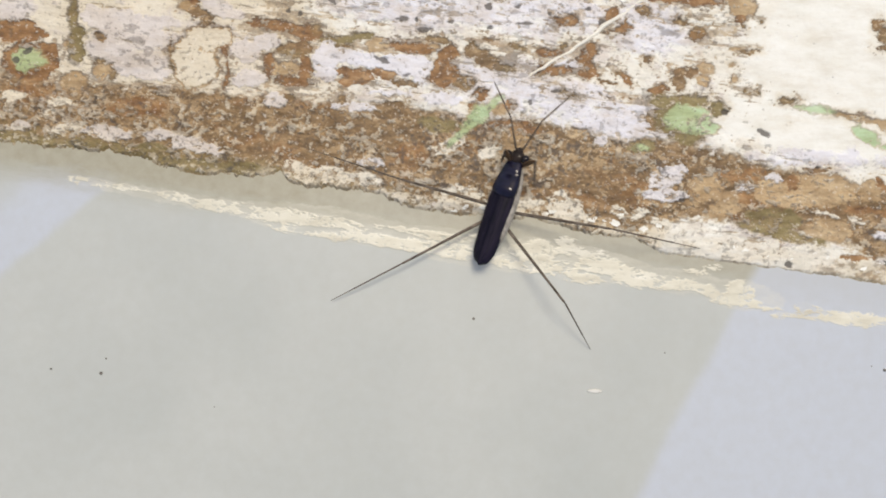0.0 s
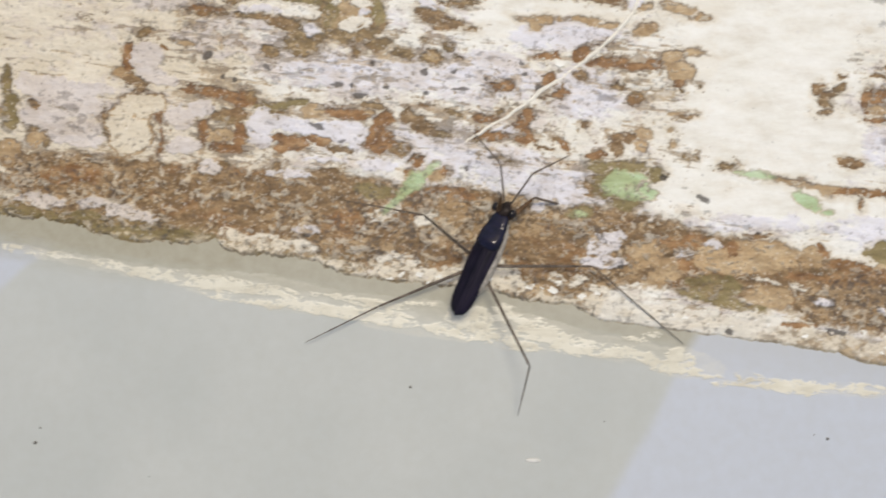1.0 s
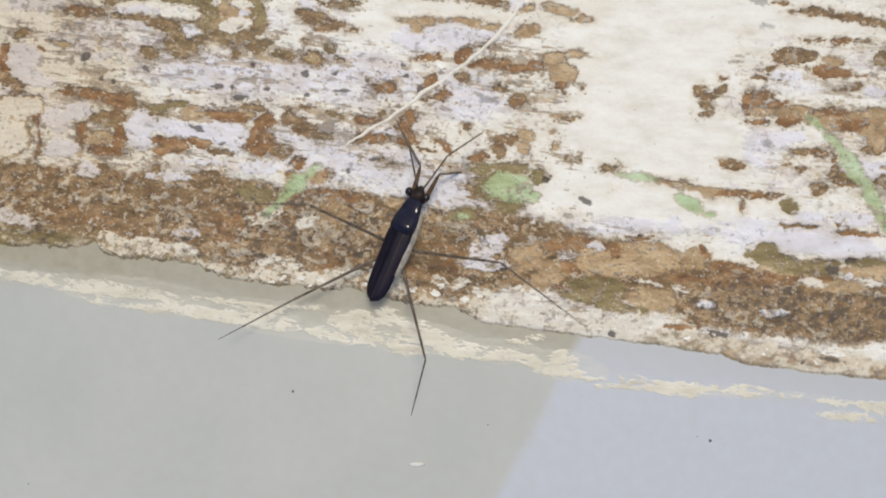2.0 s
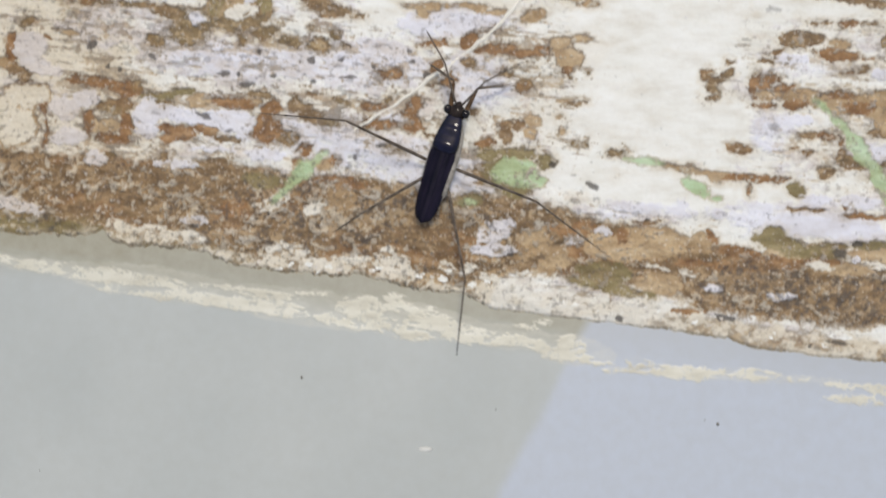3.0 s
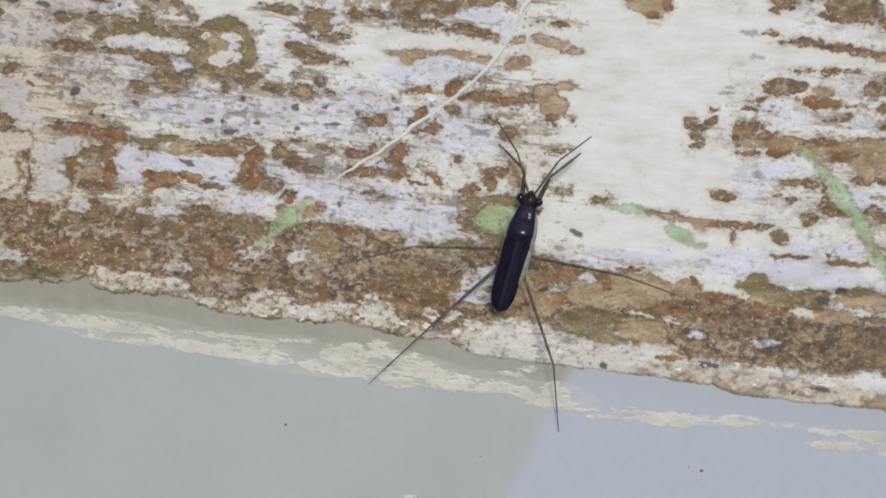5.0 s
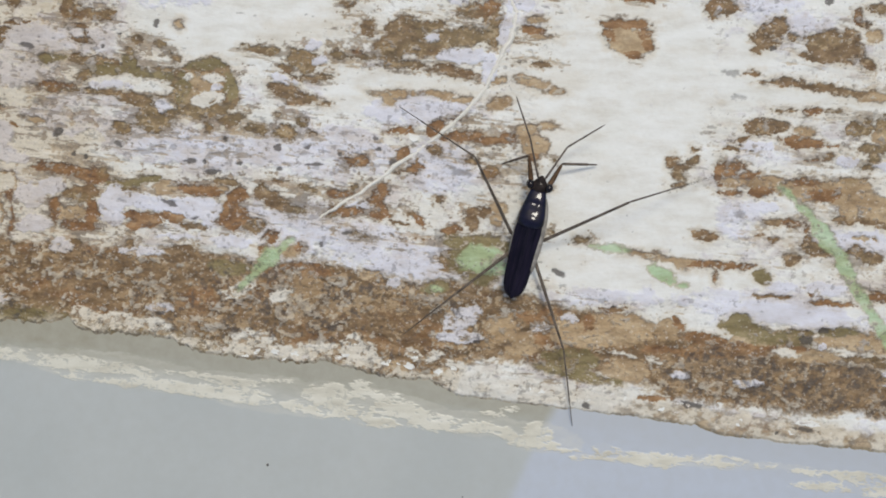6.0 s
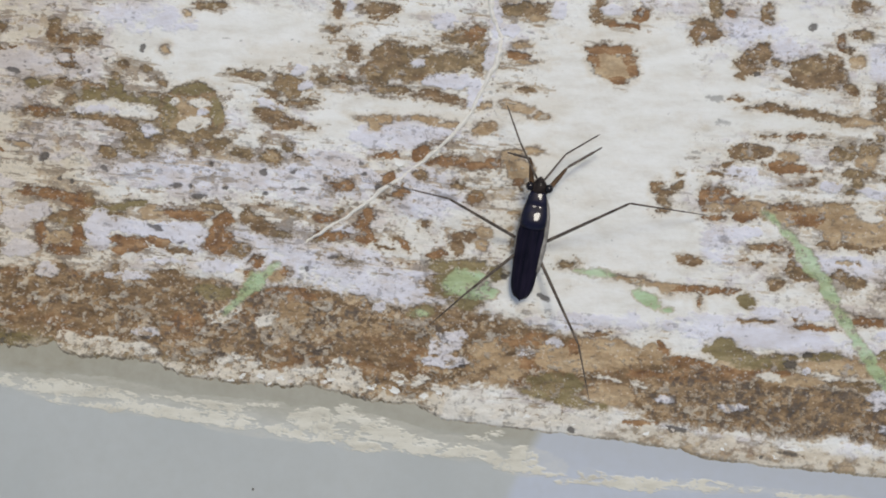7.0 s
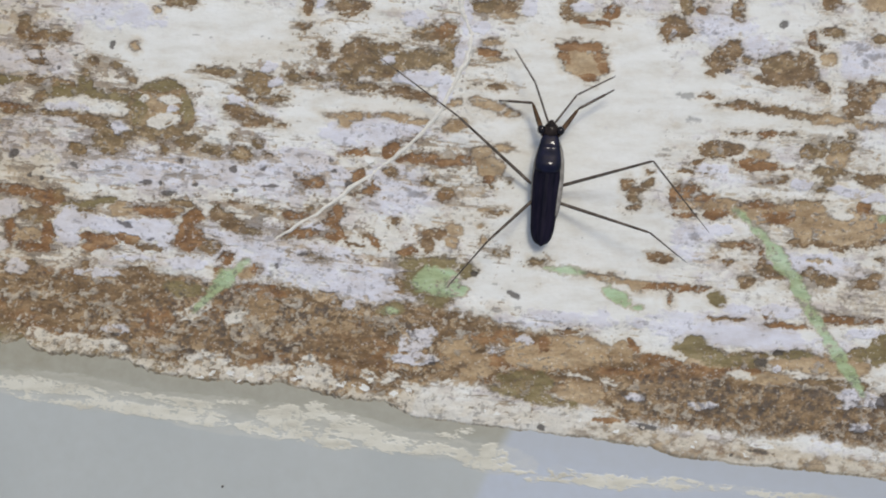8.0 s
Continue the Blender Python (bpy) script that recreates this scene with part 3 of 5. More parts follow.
WHITE_B = [
    (-38.35, 4.08, 1.15, 0.70, 0), (-32.81, 2.28, 1.10, 2.10, 0), (-30.06, 2.63, 3.00, 0.65, -4), (-26.57, 2.08, 3.10, 0.95, -4), (-24.47, 1.78, 1.00, 1.00, 0),
    (-27.46, -0.41, 2.60, 0.35, 0), (-22.57, -0.91, 2.30, 0.45, 0), (-30.55, -1.71, 2.00, 0.40, 0), (-37.63, -1.21, 1.00, 0.70, 0), (-5.10, 6.28, 0.90, 0.70, 0),
    (-11.09, 2.28, 1.20, 0.30, 0), (31.91, 6.04, 1.10, 0.45, 0), (35.92, 5.34, 1.80, 0.40, -10), (38.17, 4.84, 1.30, 0.35, 0), (23.66, 7.29, 1.50, 0.45, 0),
    (24.40, 2.09, 1.30, 0.50, 0), (32.90, -0.61, 1.80, 0.50, 0), (25.88, -4.86, 1.30, 0.50, 0), (29.88, -5.26, 1.80, 0.65, -3), (37.13, -7.21, 1.80, 0.45, 0),
]
WHITE_C = [
    (-28.79, -6.80, 1.25, 0.40, 0), (-8.09, -4.61, 0.70, 0.50, 0), (-7.09, -3.11, 3.10, 0.55, 0), (-2.20, -7.70, 1.90, 0.90, 20), (-2.35, -9.35, 2.10, 0.55, 0),
    (17.13, -12.85, 0.75, 0.45, 0), (7.39, -7.60, 0.70, 0.50, 0), (4.64, -8.60, 0.80, 0.40, 20), (29.62, -10.25, 0.40, 0.35, 0), (23.12, -13.50, 1.30, 0.35, -5),
    (37.11, -12.90, 2.10, 0.75, -8), (35.61, -13.60, 1.00, 0.25, 10), (28.36, -17.04, 1.00, 0.25, 0), (36.86, -15.45, 1.10, 0.40, 0), (-61.81, 6.63, 1.84, 0.87, 0),
    (-51.53, 5.59, 3.57, 1.12, -10), (-49.11, 4.39, 1.73, 1.22, 0), (-52.53, 3.04, 2.14, 0.92, -10), (-49.70, 1.53, 2.55, 1.12, -8), (-54.10, 6.18, 1.02, 1.02, 0),
]
WHITE_D = [
    (-47.69, 5.73, 2.04, 0.51, -10), (-40.25, 3.35, 1.32, 1.12, 20), (-42.33, 6.89, 1.83, 0.61, -15), (-39.97, 0.71, 1.53, 0.82, 0), (-61.21, -3.73, 1.64, 0.36, 0),
    (-52.72, -4.26, 2.30, 0.66, -5), (-48.11, -4.47, 1.53, 0.51, 0), (-44.77, -5.35, 2.65, 0.61, -12), (-43.19, 8.63, 1.50, 1.40, 0), (-40.34, 17.31, 2.30, 0.80, 0),
]
WHITE = WHITE_A + WHITE_B + WHITE_C + WHITE_D
CREAMY_A = [
    (-24.09, 13.48, 1.00, 0.45, -10), (-24.59, 11.63, 1.30, 0.75, 0), (-26.19, 13.58, 0.40, 0.25, 0), (-31.59, 12.98, 3.90, 0.60, -3), (-28.34, 12.58, 0.70, 0.60, 0),
    (-34.82, 8.28, 1.25, 0.65, 0), (-6.35, 8.23, 0.70, 0.35, -25), (34.91, 3.69, 1.30, 0.70, -20), (-21.56, -4.86, 1.40, 0.60, 20), (-22.81, -5.60, 1.00, 0.40, 0),
    (-35.27, -7.60, 1.50, 0.80, -30), (-32.53, -7.90, 2.10, 0.80, -5), (-29.54, -8.20, 1.80, 0.65, -8), (-24.55, -10.09, 2.79, 0.60, -12), (-20.56, -9.59, 2.10, 0.75, -5),
    (-18.07, -5.60, 1.25, 0.55, 20), (-17.57, -10.59, 2.30, 0.65, 0), (-14.07, -10.34, 2.00, 0.65, 0), (-11.08, -10.84, 2.20, 1.10, -35), (-11.83, -9.60, 0.70, 0.70, 0),
]
CREAMY_B = [
    (-6.49, -10.89, 0.70, 0.60, 0), (-1.85, -12.89, 2.70, 1.10, -15), (-4.59, -11.09, 0.75, 0.50, 0), (11.88, -10.85, 1.60, 0.20, -12), (14.88, -11.50, 0.70, 0.20, -10),
    (26.37, -10.85, 1.30, 0.35, -10), (-58.21, 6.05, 1.33, 1.12, 0), (-44.84, 2.19, 1.94, 2.55, 0), (-43.58, 4.34, 2.04, 1.12, 0),
]
CREAMY = CREAMY_A + CREAMY_B
CRUMBLY = [
    (-61.23, -1.02, 1.12, 0.51, 0), (-57.11, -1.49, 1.02, 0.41, 0), (-57.62, -2.52, 0.92, 0.26, 0), (-56.83, -3.89, 1.84, 0.36, 10),
]
NICKS = [
    (-25.47, 0.44, 1.40, 0.25, 0), (33.25, -0.71, 1.00, 0.15, -3), (-53.42, 4.35, 0.61, 0.31, -20), (-50.93, -3.73, 0.61, 0.46, 0), (-52.47, -3.59, 0.41, 0.26, 0),
    (-41.68, 9.42, 0.50, 0.20, -30),
]
SCARS = [
    (-30.31, 1.08, 1.80, 0.55, -5), (-31.06, 0.54, 0.70, 0.50, 0), (-28.26, 1.28, 1.50, 0.45, 0), (14.88, -14.84, 1.80, 0.25, 0),
]
PITS_A = [
    (-29.20, 18.39, 0.25, 0.35, 0), (-32.25, 17.53, 0.30, 0.15, 0), (-33.74, 16.38, 0.15, 0.20, 0), (25.33, 16.05, 0.25, 0.25, 0), (30.29, 20.17, 0.35, 0.35, 0),
    (-27.97, 2.58, 0.80, 0.25, -20), (-24.08, 5.33, 0.70, 0.25, 0), (-25.82, 1.23, 0.40, 0.15, 0), (-37.81, 8.88, 0.50, 0.35, 30), (-36.31, 6.88, 0.20, 0.20, 0),
    (-32.47, 7.83, 0.50, 0.20, -40), (-26.18, 6.28, 0.50, 0.20, 0), (-22.94, 8.13, 0.25, 0.20, -30), (-21.83, 6.03, 0.25, 0.15, 0), (-24.93, 6.18, 0.15, 0.25, 0),
    (-35.31, 6.58, 0.20, 0.20, 0), (-18.44, 7.33, 0.35, 0.30, -20), (-15.79, 7.48, 0.30, 0.20, 45), (-18.39, 5.53, 0.40, 0.20, 0), (-15.09, 5.88, 0.90, 0.12, 0),
]
PITS_SHADE_B = [
    (-9.50, 7.18, 0.35, 0.20, 10), (-12.99, 6.78, 0.20, 0.20, 40), (-9.75, 8.23, 0.30, 0.15, -10), (-8.20, 5.98, 0.45, 0.30, 0), (-12.34, -0.11, 0.45, 0.10, 0),
    (-14.58, -1.11, 0.30, 0.20, 30), (2.80, -1.91, 0.35, 0.30, 0), (6.39, -3.71, 0.60, 0.25, -25), (-28.94, -7.20, 0.40, 0.20, 0), (-0.85, -9.85, 0.30, 0.20, 0),
    (17.87, -15.34, 0.90, 0.25, -15), (8.88, -15.49, 0.40, 0.25, -20), (11.14, -6.66, 0.30, 0.15, 0), (28.37, -9.71, 0.60, 0.35, 0), (29.73, -8.81, 0.50, 0.25, 0),
    # the mark at 28.11, -17.59 is a raised chip's shadow, painted dark
    (39.06, -13.30, 0.60, 0.90, -60), (28.11, -17.59, 1.10, 0.20, -10), (25.51, -17.84, 0.20, 0.15, 0), (-61.26, 2.24, 0.31, 0.26, 0), (-59.98, 2.97, 0.51, 0.20, 20),
]
PITS_C = [
    (-40.60, 16.46, 0.60, 0.20, -20),
]
PITS_SHADE = PITS_A + PITS_SHADE_B + PITS_C
SMUDGES = [
    (22.66, 11.79, 0.80, 0.20, -8), (21.42, 14.00, 0.75, 0.20, 0), (36.95, 17.91, 0.70, 0.30, 0), (38.21, 17.31, 1.30, 0.25, 0), (37.45, 16.81, 0.25, 0.45, 0),
    (-2.35, 5.23, 0.85, 0.40, -8), (-4.35, 4.88, 0.30, 0.25, 0), (-4.10, -0.86, 0.30, 0.90, 0), (22.15, 1.39, 0.50, 0.30, 0), (10.88, -14.34, 0.25, 0.20, 0),
    (32.35, -18.89, 0.50, 0.30, 0), (-50.24, 3.98, 0.71, 0.31, -15), (-51.35, 2.89, 0.31, 0.26, 0), (-42.91, 11.73, 1.30, 0.15, -8), (-39.55, 11.71, 0.70, 0.25, 0),
]
CALM = [
    (-22.61, 18.89, 8.00, 3.50, -5), (11.40, 8.89, 7.00, 11.50, 0), (13.39, 1.39, 6.50, 4.50, 0), (22.92, 13.90, 2.50, 3.00, 0), (15.39, -4.36, 9.99, 1.50, -3),
    (27.38, -7.11, 5.75, 1.10, -3), (-11.10, 11.88, 2.75, 1.30, 0), (-17.11, 19.39, 4.00, 2.00, 0), (-7.60, 13.24, 6.00, 0.45, -5), (16.41, 13.90, 3.50, 6.50, 0),
    (8.90, 5.89, 3.00, 8.00, 0), (28.92, 11.39, 6.00, 0.60, -4), (28.94, 20.92, 3.00, 1.00, 0), (5.39, -2.11, 3.00, 2.00, 0),
]
COOL_A = [
    (-28.61, 20.89, 4.00, 0.75, -3), (-36.09, 16.63, 3.00, 0.90, 0), (-35.07, 10.38, 4.50, 2.00, 0), (-26.58, 7.38, 7.49, 1.50, -4), (-15.09, 7.38, 7.00, 2.00, -3),
    (-6.10, 10.63, 4.50, 1.30, 0), (-11.09, -1.61, 8.99, 1.80, -3), (-7.09, -3.11, 4.00, 1.00, 0), (-19.08, 0.88, 5.99, 1.25, -4), (-4.10, 5.88, 3.00, 2.00, 0),
    (27.43, 17.91, 2.50, 0.60, 0), (25.88, -7.11, 7.99, 1.00, -3), (10.89, -5.86, 5.99, 0.90, 0), (36.95, 16.91, 2.00, 1.50, 0), (20.88, -6.11, 6.00, 1.00, 0),
    (24.43, 19.91, 3.00, 0.60, 0), (22.39, 0.89, 2.00, 1.50, 0), (32.40, -1.11, 4.00, 0.70, 0), (-50.75, 3.66, 4.08, 2.04, 0), (-61.55, 6.63, 2.04, 1.02, 0),
]
COOL_B = [
    (-40.85, 17.21, 4.50, 1.20, 0), (-41.38, 14.22, 3.50, 1.50, 0),
]
COOL = COOL_A + COOL_B
FRETTED_A = [
    (-29.59, 15.63, 2.10, 1.40, 0), (-10.61, 17.89, 3.10, 1.40, 0), (-11.11, 19.90, 2.50, 0.60, 0), (4.90, 8.39, 3.00, 1.70, 0), (2.15, 2.38, 2.40, 3.00, 0),
    (-4.10, 12.39, 4.50, 0.70, -4), (6.90, 13.14, 2.00, 0.90, 0), (15.42, 21.41, 3.00, 1.30, 0), (31.91, 6.64, 4.50, 0.90, 0), (-24.09, 9.28, 4.00, 0.70, 0),
    (-32.05, -1.11, 6.49, 1.30, -4), (-17.58, 3.13, 2.00, 1.30, 0), (-9.09, 2.38, 3.10, 1.70, 0), (-3.10, 0.39, 2.20, 1.50, 0), (-38.33, 13.88, 2.00, 3.00, 0),
    (25.89, 0.14, 3.30, 1.10, 0), (12.91, 19.41, 4.50, 1.00, 0), (-7.10, 8.13, 3.00, 1.00, 0), (-0.60, 8.13, 2.50, 1.50, 0), (-15.60, 17.39, 4.00, 1.20, 0),
]
FRETTED_B = [
    (-36.10, 19.38, 3.00, 1.80, 0), (35.94, 12.40, 4.00, 1.20, 0), (35.39, -3.61, 4.50, 3.00, 0), (-37.06, 8.38, 3.00, 1.50, 0), (25.39, -1.61, 4.00, 1.20, 0),
    (-50.70, -0.67, 5.10, 0.71, 0), (-59.42, -2.54, 4.60, 1.02, 0), (-40.96, -2.36, 3.57, 1.53, 0), (-40.32, 19.95, 3.00, 0.70, 0), (-39.43, 9.21, 4.51, 1.50, 0),
]
FRETTED = FRETTED_A + FRETTED_B
SMEARS_A = [
    (-54.50, -8.70, 1.75, 0.25, -8), (-51.50, -9.20, 0.70, 0.20, -8), (-46.50, -9.95, 3.00, 0.35, -8), (-43.20, -10.65, 2.50, 0.60, -10),
    (-40.20, -11.15, 2.25, 0.60, -10), (-36.20, -11.70, 3.00, 0.80, -6), (-31.70, -12.30, 3.00, 0.50, -8), (-26.70, -12.60, 2.75, 0.30, -8),
    (-22.70, -13.25, 3.00, 0.35, -8), (-18.70, -13.25, 1.30, 0.30, -4), (-33.20, -13.30, 4.50, 0.40, -8), (-26.70, -13.90, 5.50, 0.60, -8),
    (-21.70, -14.60, 3.00, 0.70, -8), (-18.20, -15.30, 2.50, 0.30, -4), (-14.20, -14.70, 2.30, 1.20, -5), (-15.70, -15.80, 5.00, 0.45, -8),
    (-11.95, -15.95, 2.50, 0.70, -4),
]
SMEARS_B = [
    (-11.10, -13.70, 1.00, 0.45, -4), (-9.70, -14.60, 2.50, 0.50, -5), (-7.95, -15.85, 2.50, 0.80, -8), (-10.20, -16.75, 4.00, 0.45, -8),
    (-4.70, -17.05, 3.00, 0.75, -8), (-1.70, -17.35, 3.00, 0.55, -3), (0.30, -16.15, 1.25, 0.25, -4), (1.90, -15.85, 1.00, 0.25, -4),
    (0.80, -17.65, 1.25, 0.40, -4), (2.80, -18.55, 2.50, 0.50, -15), (4.55, -17.95, 1.40, 1.00, -4), (5.40, -19.05, 1.50, 0.45, -4),
    (7.05, -19.40, 2.00, 0.25, -4), (10.30, -19.45, 1.50, 0.45, -4), (9.30, -20.15, 2.00, 0.25, -4),
]
SMEARS_C = [
    (13.80, -20.20, 2.25, 0.50, -2), (16.80, -20.40, 3.00, 0.45, -2), (21.30, -20.45, 2.25, 0.65, -4), (24.80, -20.85, 2.00, 0.45, -4),
    (28.30, -21.35, 3.00, 0.50, -5), (32.30, -21.75, 3.00, 0.45, -4), (36.30, -22.15, 3.00, 0.45, -4), (15.80, -20.75, 2.00, 0.20, -4),
    (-49.20, -9.55, 1.50, 0.20, -8), (-6.20, -16.10, 1.30, 0.40, -4), (30.80, -22.65, 4.00, 0.40, -3), (35.80, -23.10, 3.00, 0.55, -3),
]
SMEARS = (SMEARS_A, SMEARS_B, SMEARS_C,)
SMEAR_VEIL = [
    (-44.20, -10.45, 10.00, 0.70, -9), (-31.70, -12.45, 10.00, 1.50, -9), (-19.20, -14.45, 8.00, 1.70, -9), (-9.20, -15.60, 6.50, 1.50, -9),
    (-1.20, -17.10, 5.00, 1.10, -8), (4.80, -18.35, 4.00, 1.30, -8), (13.30, -20.20, 6.00, 0.45, -3), (23.30, -20.85, 8.00, 0.45, -3),
    (32.30, -21.55, 6.00, 0.25, -3),
]
SPECKS = [(-57.80, -25.75, 0.10), (-53.20, -26.10, 0.15), (-52.75, -24.75, 0.09), (-42.85, -29.00, 0.06), (-19.40, -20.70, 0.12), (17.55, -24.85, 0.14), (-2.15, -23.55, 0.07), (16.40, -24.50, 0.06)]
STRAND = [(1.60, 23.05), (1.90, 21.05), (2.60, 19.30), (2.20, 17.05), (0.95, 14.80), (-0.30, 12.30), (-2.10, 10.25), (-4.20, 8.45), (-7.20, 6.25), (-11.20, 3.35), (-13.95, 1.65), (-15.20, 0.80)]

# ---- the worn face of the board ----
WARP = {}


def depth_in(X, Y, rows):
    """How deep each place lies inside the nearest of the patches, in mm; negative outside."""
    out = np.full_like(X, -1.2)
    W, Z = WARP.get(X.shape, (0 * X, 0 * X))
    for x, y, a, b, turn in rows:
        reach = max(a, b) + 1.4
        j0, j1 = np.searchsorted(X[0], (x - reach, x + reach))
        if j1 <= j0:
            continue
        small = min(1.0, 0.3 + 0.7 * min(a, b))
        px, py = X[:, j0:j1] + small * W[:, j0:j1], Y[:, j0:j1] + small * Z[:, j0:j1]
        c, s = math.cos(radians(turn)), math.sin(radians(turn))
        u, v = (px - x) * c + (py - y) * s, (py - y) * c - (px - x) * s
        d = np.sqrt((u / a) ** 2 + (v / b) ** 2)
        slope = np.sqrt((u / a ** 2) ** 2 + (v / b ** 2) ** 2) + 1e-6
        out[:, j0:j1] = np.maximum(out[:, j0:j1], (1 - d) * np.where(d > 1, np.minimum(d / slope, 4.0), 1.2 * min(a, b)))
    return np.clip(out, -1.2, 0.5)


def patches(X, Y, rows, rag, soft=0.05):
    """Cover of ragged patches, 0 to 1; rag is the raggedness of their outline in mm."""
    return smooth(depth_in(X, Y, rows) + rag, -soft, soft)


def worn_face():
    cols, rows = 1400, 620
    x = np.linspace(-67, 44, cols)[None, :].repeat(rows, 0)
    w = np.linspace(0, 1, rows)[:, None]
    low = ragged_edge(x)
    y = low + (24.6 - low) * w
    g = radians(-6.5)
    s = x * math.cos(g) + y * math.sin(g)
    n = y * math.cos(g) - x * math.sin(g)
    up = y - edge_line(x)

    WARP[x.shape] = (0.50 * fbm(s * 0.7, n, 1.2, 5, 201, 0.70), 0.36 * fbm(s * 0.7, n, 1.0, 5, 205, 0.70))
    # noises along the grain, and the ragged outline that all patches share
    streak = fbm(s * 0.20, n, 0.85, 6, 11, 0.68)
    clump = fbm(s * 0.5, n, 3.4, 4, 23)
    fine = fbm(s * 0.8, n, 0.48, 4, 31, 0.72)
    grit = fbm(s * 0.8, n, 0.30, 3, 35, 0.7)
    lump = fbm(s * 0.7, n, 0.85, 4, 251, 0.66)
    rag = 0.26 * fbm(s * 0.8, n, 0.9, 5, 43, 0.78) + 0.20 * fine + 0.10 * streak
    rag2 = 0.20 * fbm(s * 0.8, n, 0.8, 5, 47, 0.76) + 0.12 * fbm(s * 0.7, n, 0.4, 4, 49) + 0.10 * grit

    calm = smooth(depth_in(x, y, CALM) + 1.2 * rag, -0.9, 0.4)
    cool = smooth(depth_in(x, y, COOL) + 1.4 * rag + 0.3 * clump, -1.0, 0.4)
    fret = smooth(depth_in(x, y, FRETTED) + 1.2 * rag + 0.3 * clump, -0.8, 0.5)
    fray = smooth(depth_in(x, y, BARE + RUSTY), -1.15, 0.0)

    # where the paint is gone
    wood = patches(x, y, BARE, rag)
    rust = patches(x, y, RUSTY, rag)
    sand = patches(x, y, SANDY, rag2, 0.14)
    moss = patches(x, y, MOSSY, rag2, 0.12)
    bald = np.maximum(np.maximum(wood, rust), np.maximum(sand, moss))
    left = smooth(0.6 * lump + 0.5 * fine + 0.3 * grit, 0.34, 0.56)
    dots = smooth(0.8 * fbm(s * 0.75, n, 0.42, 4, 261, 0.65) + 0.25 * clump + 0.24 * fret + 0.34 * fray - 0.34 * calm * (1 - fray), 0.50, 0.70)
    dash = smooth(fbm(s * 0.16, n, 0.36, 4, 221, 0.62) + 0.3 * clump + 0.20 * fret + 0.32 * fray - 0.7 * calm * (1 - fray), 0.50, 0.74)
    less = 1 - 0.45 * smooth(x, 10, 20)
    gone = np.maximum(bald * (1 - 0.65 * left), np.maximum(0.62 * dots, 0.52 * dash) * less)
    paint = 1 - gone

    # the grimy band above the lower edge
    band_mid = np.interp(x, (-62, -55, -39, -19, 0, 10, 20, 39), (-0.8, -1.6, -3.6, -5.8, -8.0, -10.4, -12.9, -14.8))
    band_half = np.interp(x, (-62, -55, -39, -19, 0, 10, 20, 39), (2.0, 2.0, 2.9, 3.1, 3.0, 2.6, 2.5, 2.4))
    drift = y - band_mid + 0.7 * clump + 0.5 * fine
    band = 1 - smooth(np.where(drift > 0, drift, -drift * (1 - smooth(-x, -1, 6))) - band_half, -0.5, 0.5)
    crumbs = np.maximum(smooth(0.55 * lump + 0.5 * fine + 0.25 * grit + 0.2 * clump + 0.10 * smooth(-x, 18, 27), 0.26, 0.50), 0.7 * smooth(fbm(s, n, 0.5, 3, 269, 0.6) + 0.3 * clump + 0.12 * smooth(-x, 22, 34), 0.28, 0.48))
    grains = smooth(0.5 * fbm(s * 0.95, n, 0.55, 4, 255, 0.66) + 0.5 * fine + 0.35 * clump + 0.12 * smooth(-x, 19, 27), 0.02, 0.30)
    paint = paint * (1 - band * (1 - 0.75 * crumbs))

    # the pale lip along the edge, crumbling away to the left
    lip = 1 - smooth(up + 0.8 * clump + 0.6 * fine + 0.5 * lump - 0.9 * smooth(x, -8, 0), 0.9, 1.5)
    lip *= smooth(x + 6 * clump, -42, -36) * (1 - 0.85 * smooth(0.6 * fine + 0.6 * lump + 0.25 * clump + 0.48 * smooth(-x, -4, 12), 0.40, 0.60))
    near = 1 - smooth(up + 0.5 * lump, 1.3, 2.3)
    paint = np.maximum(paint, lip)

    # coats that are still whole
    white = patches(x, y, WHITE, rag2)
    creamy = patches(x, y, CREAMY + CRUMBLY, rag2, 0.08)
    holes = smooth(0.6 * fine + 0.5 * fbm(s * 0.8, n, 0.6, 3, 137) + 0.22 * band + 0.10 * near, 0.46, 0.62)
    paint = np.maximum(paint, np.maximum(white, creamy) * (1 - 0.85 * holes))
    nicks, scars = patches(x, y, NICKS, rag), patches(x, y, SCARS, rag)
    paint = paint * (1 - np.maximum(nicks, scars))
    rust = np.maximum(rust * (1 - 0.8 * white), scars)

    tint = 0.92 * smooth(0.25 * fine + 0.45 * fbm(s * 0.4, n, 2.4, 4, 41) + 0.35 * streak + 0.5 * lump + 0.75 * cool - 0.6 * calm * (1 - cool) + 0.10 * smooth(x, -36, -28), 0.0, 0.8)
    tint = np.maximum(tint * (1 - creamy) * (1 - 0.8 * band) * (1 - 0.8 * near), 0.9 * white * (1 - 0.6 * near))
    lip_stain = near * smooth(x, 8, 18) * smooth(0.5 * lump + 0.4 * clump + 0.4 * fine, -0.35, 0.35)
    paint = paint * (1 - 0.82 * lip_stain)
    lav, cream = paint * tint, paint
    green = patches(x, y, VERDANT, rag2, 0.2) * (1 - 0.45 * smooth(0.7 * fine + 0.5 * lump, 0.3, 0.7))
    trail = smooth(depth_in(x, y, STREAK) + 0.6 * rag2, -0.30, 0.02) * (1 - 0.35 * smooth(0.6 * fine + 0.6 * lump, 0.3, 0.7))
    lav, cream = lav * (1 - green) * (1 - 0.92 * trail), cream * (1 - green) * (1 - 0.92 * trail)
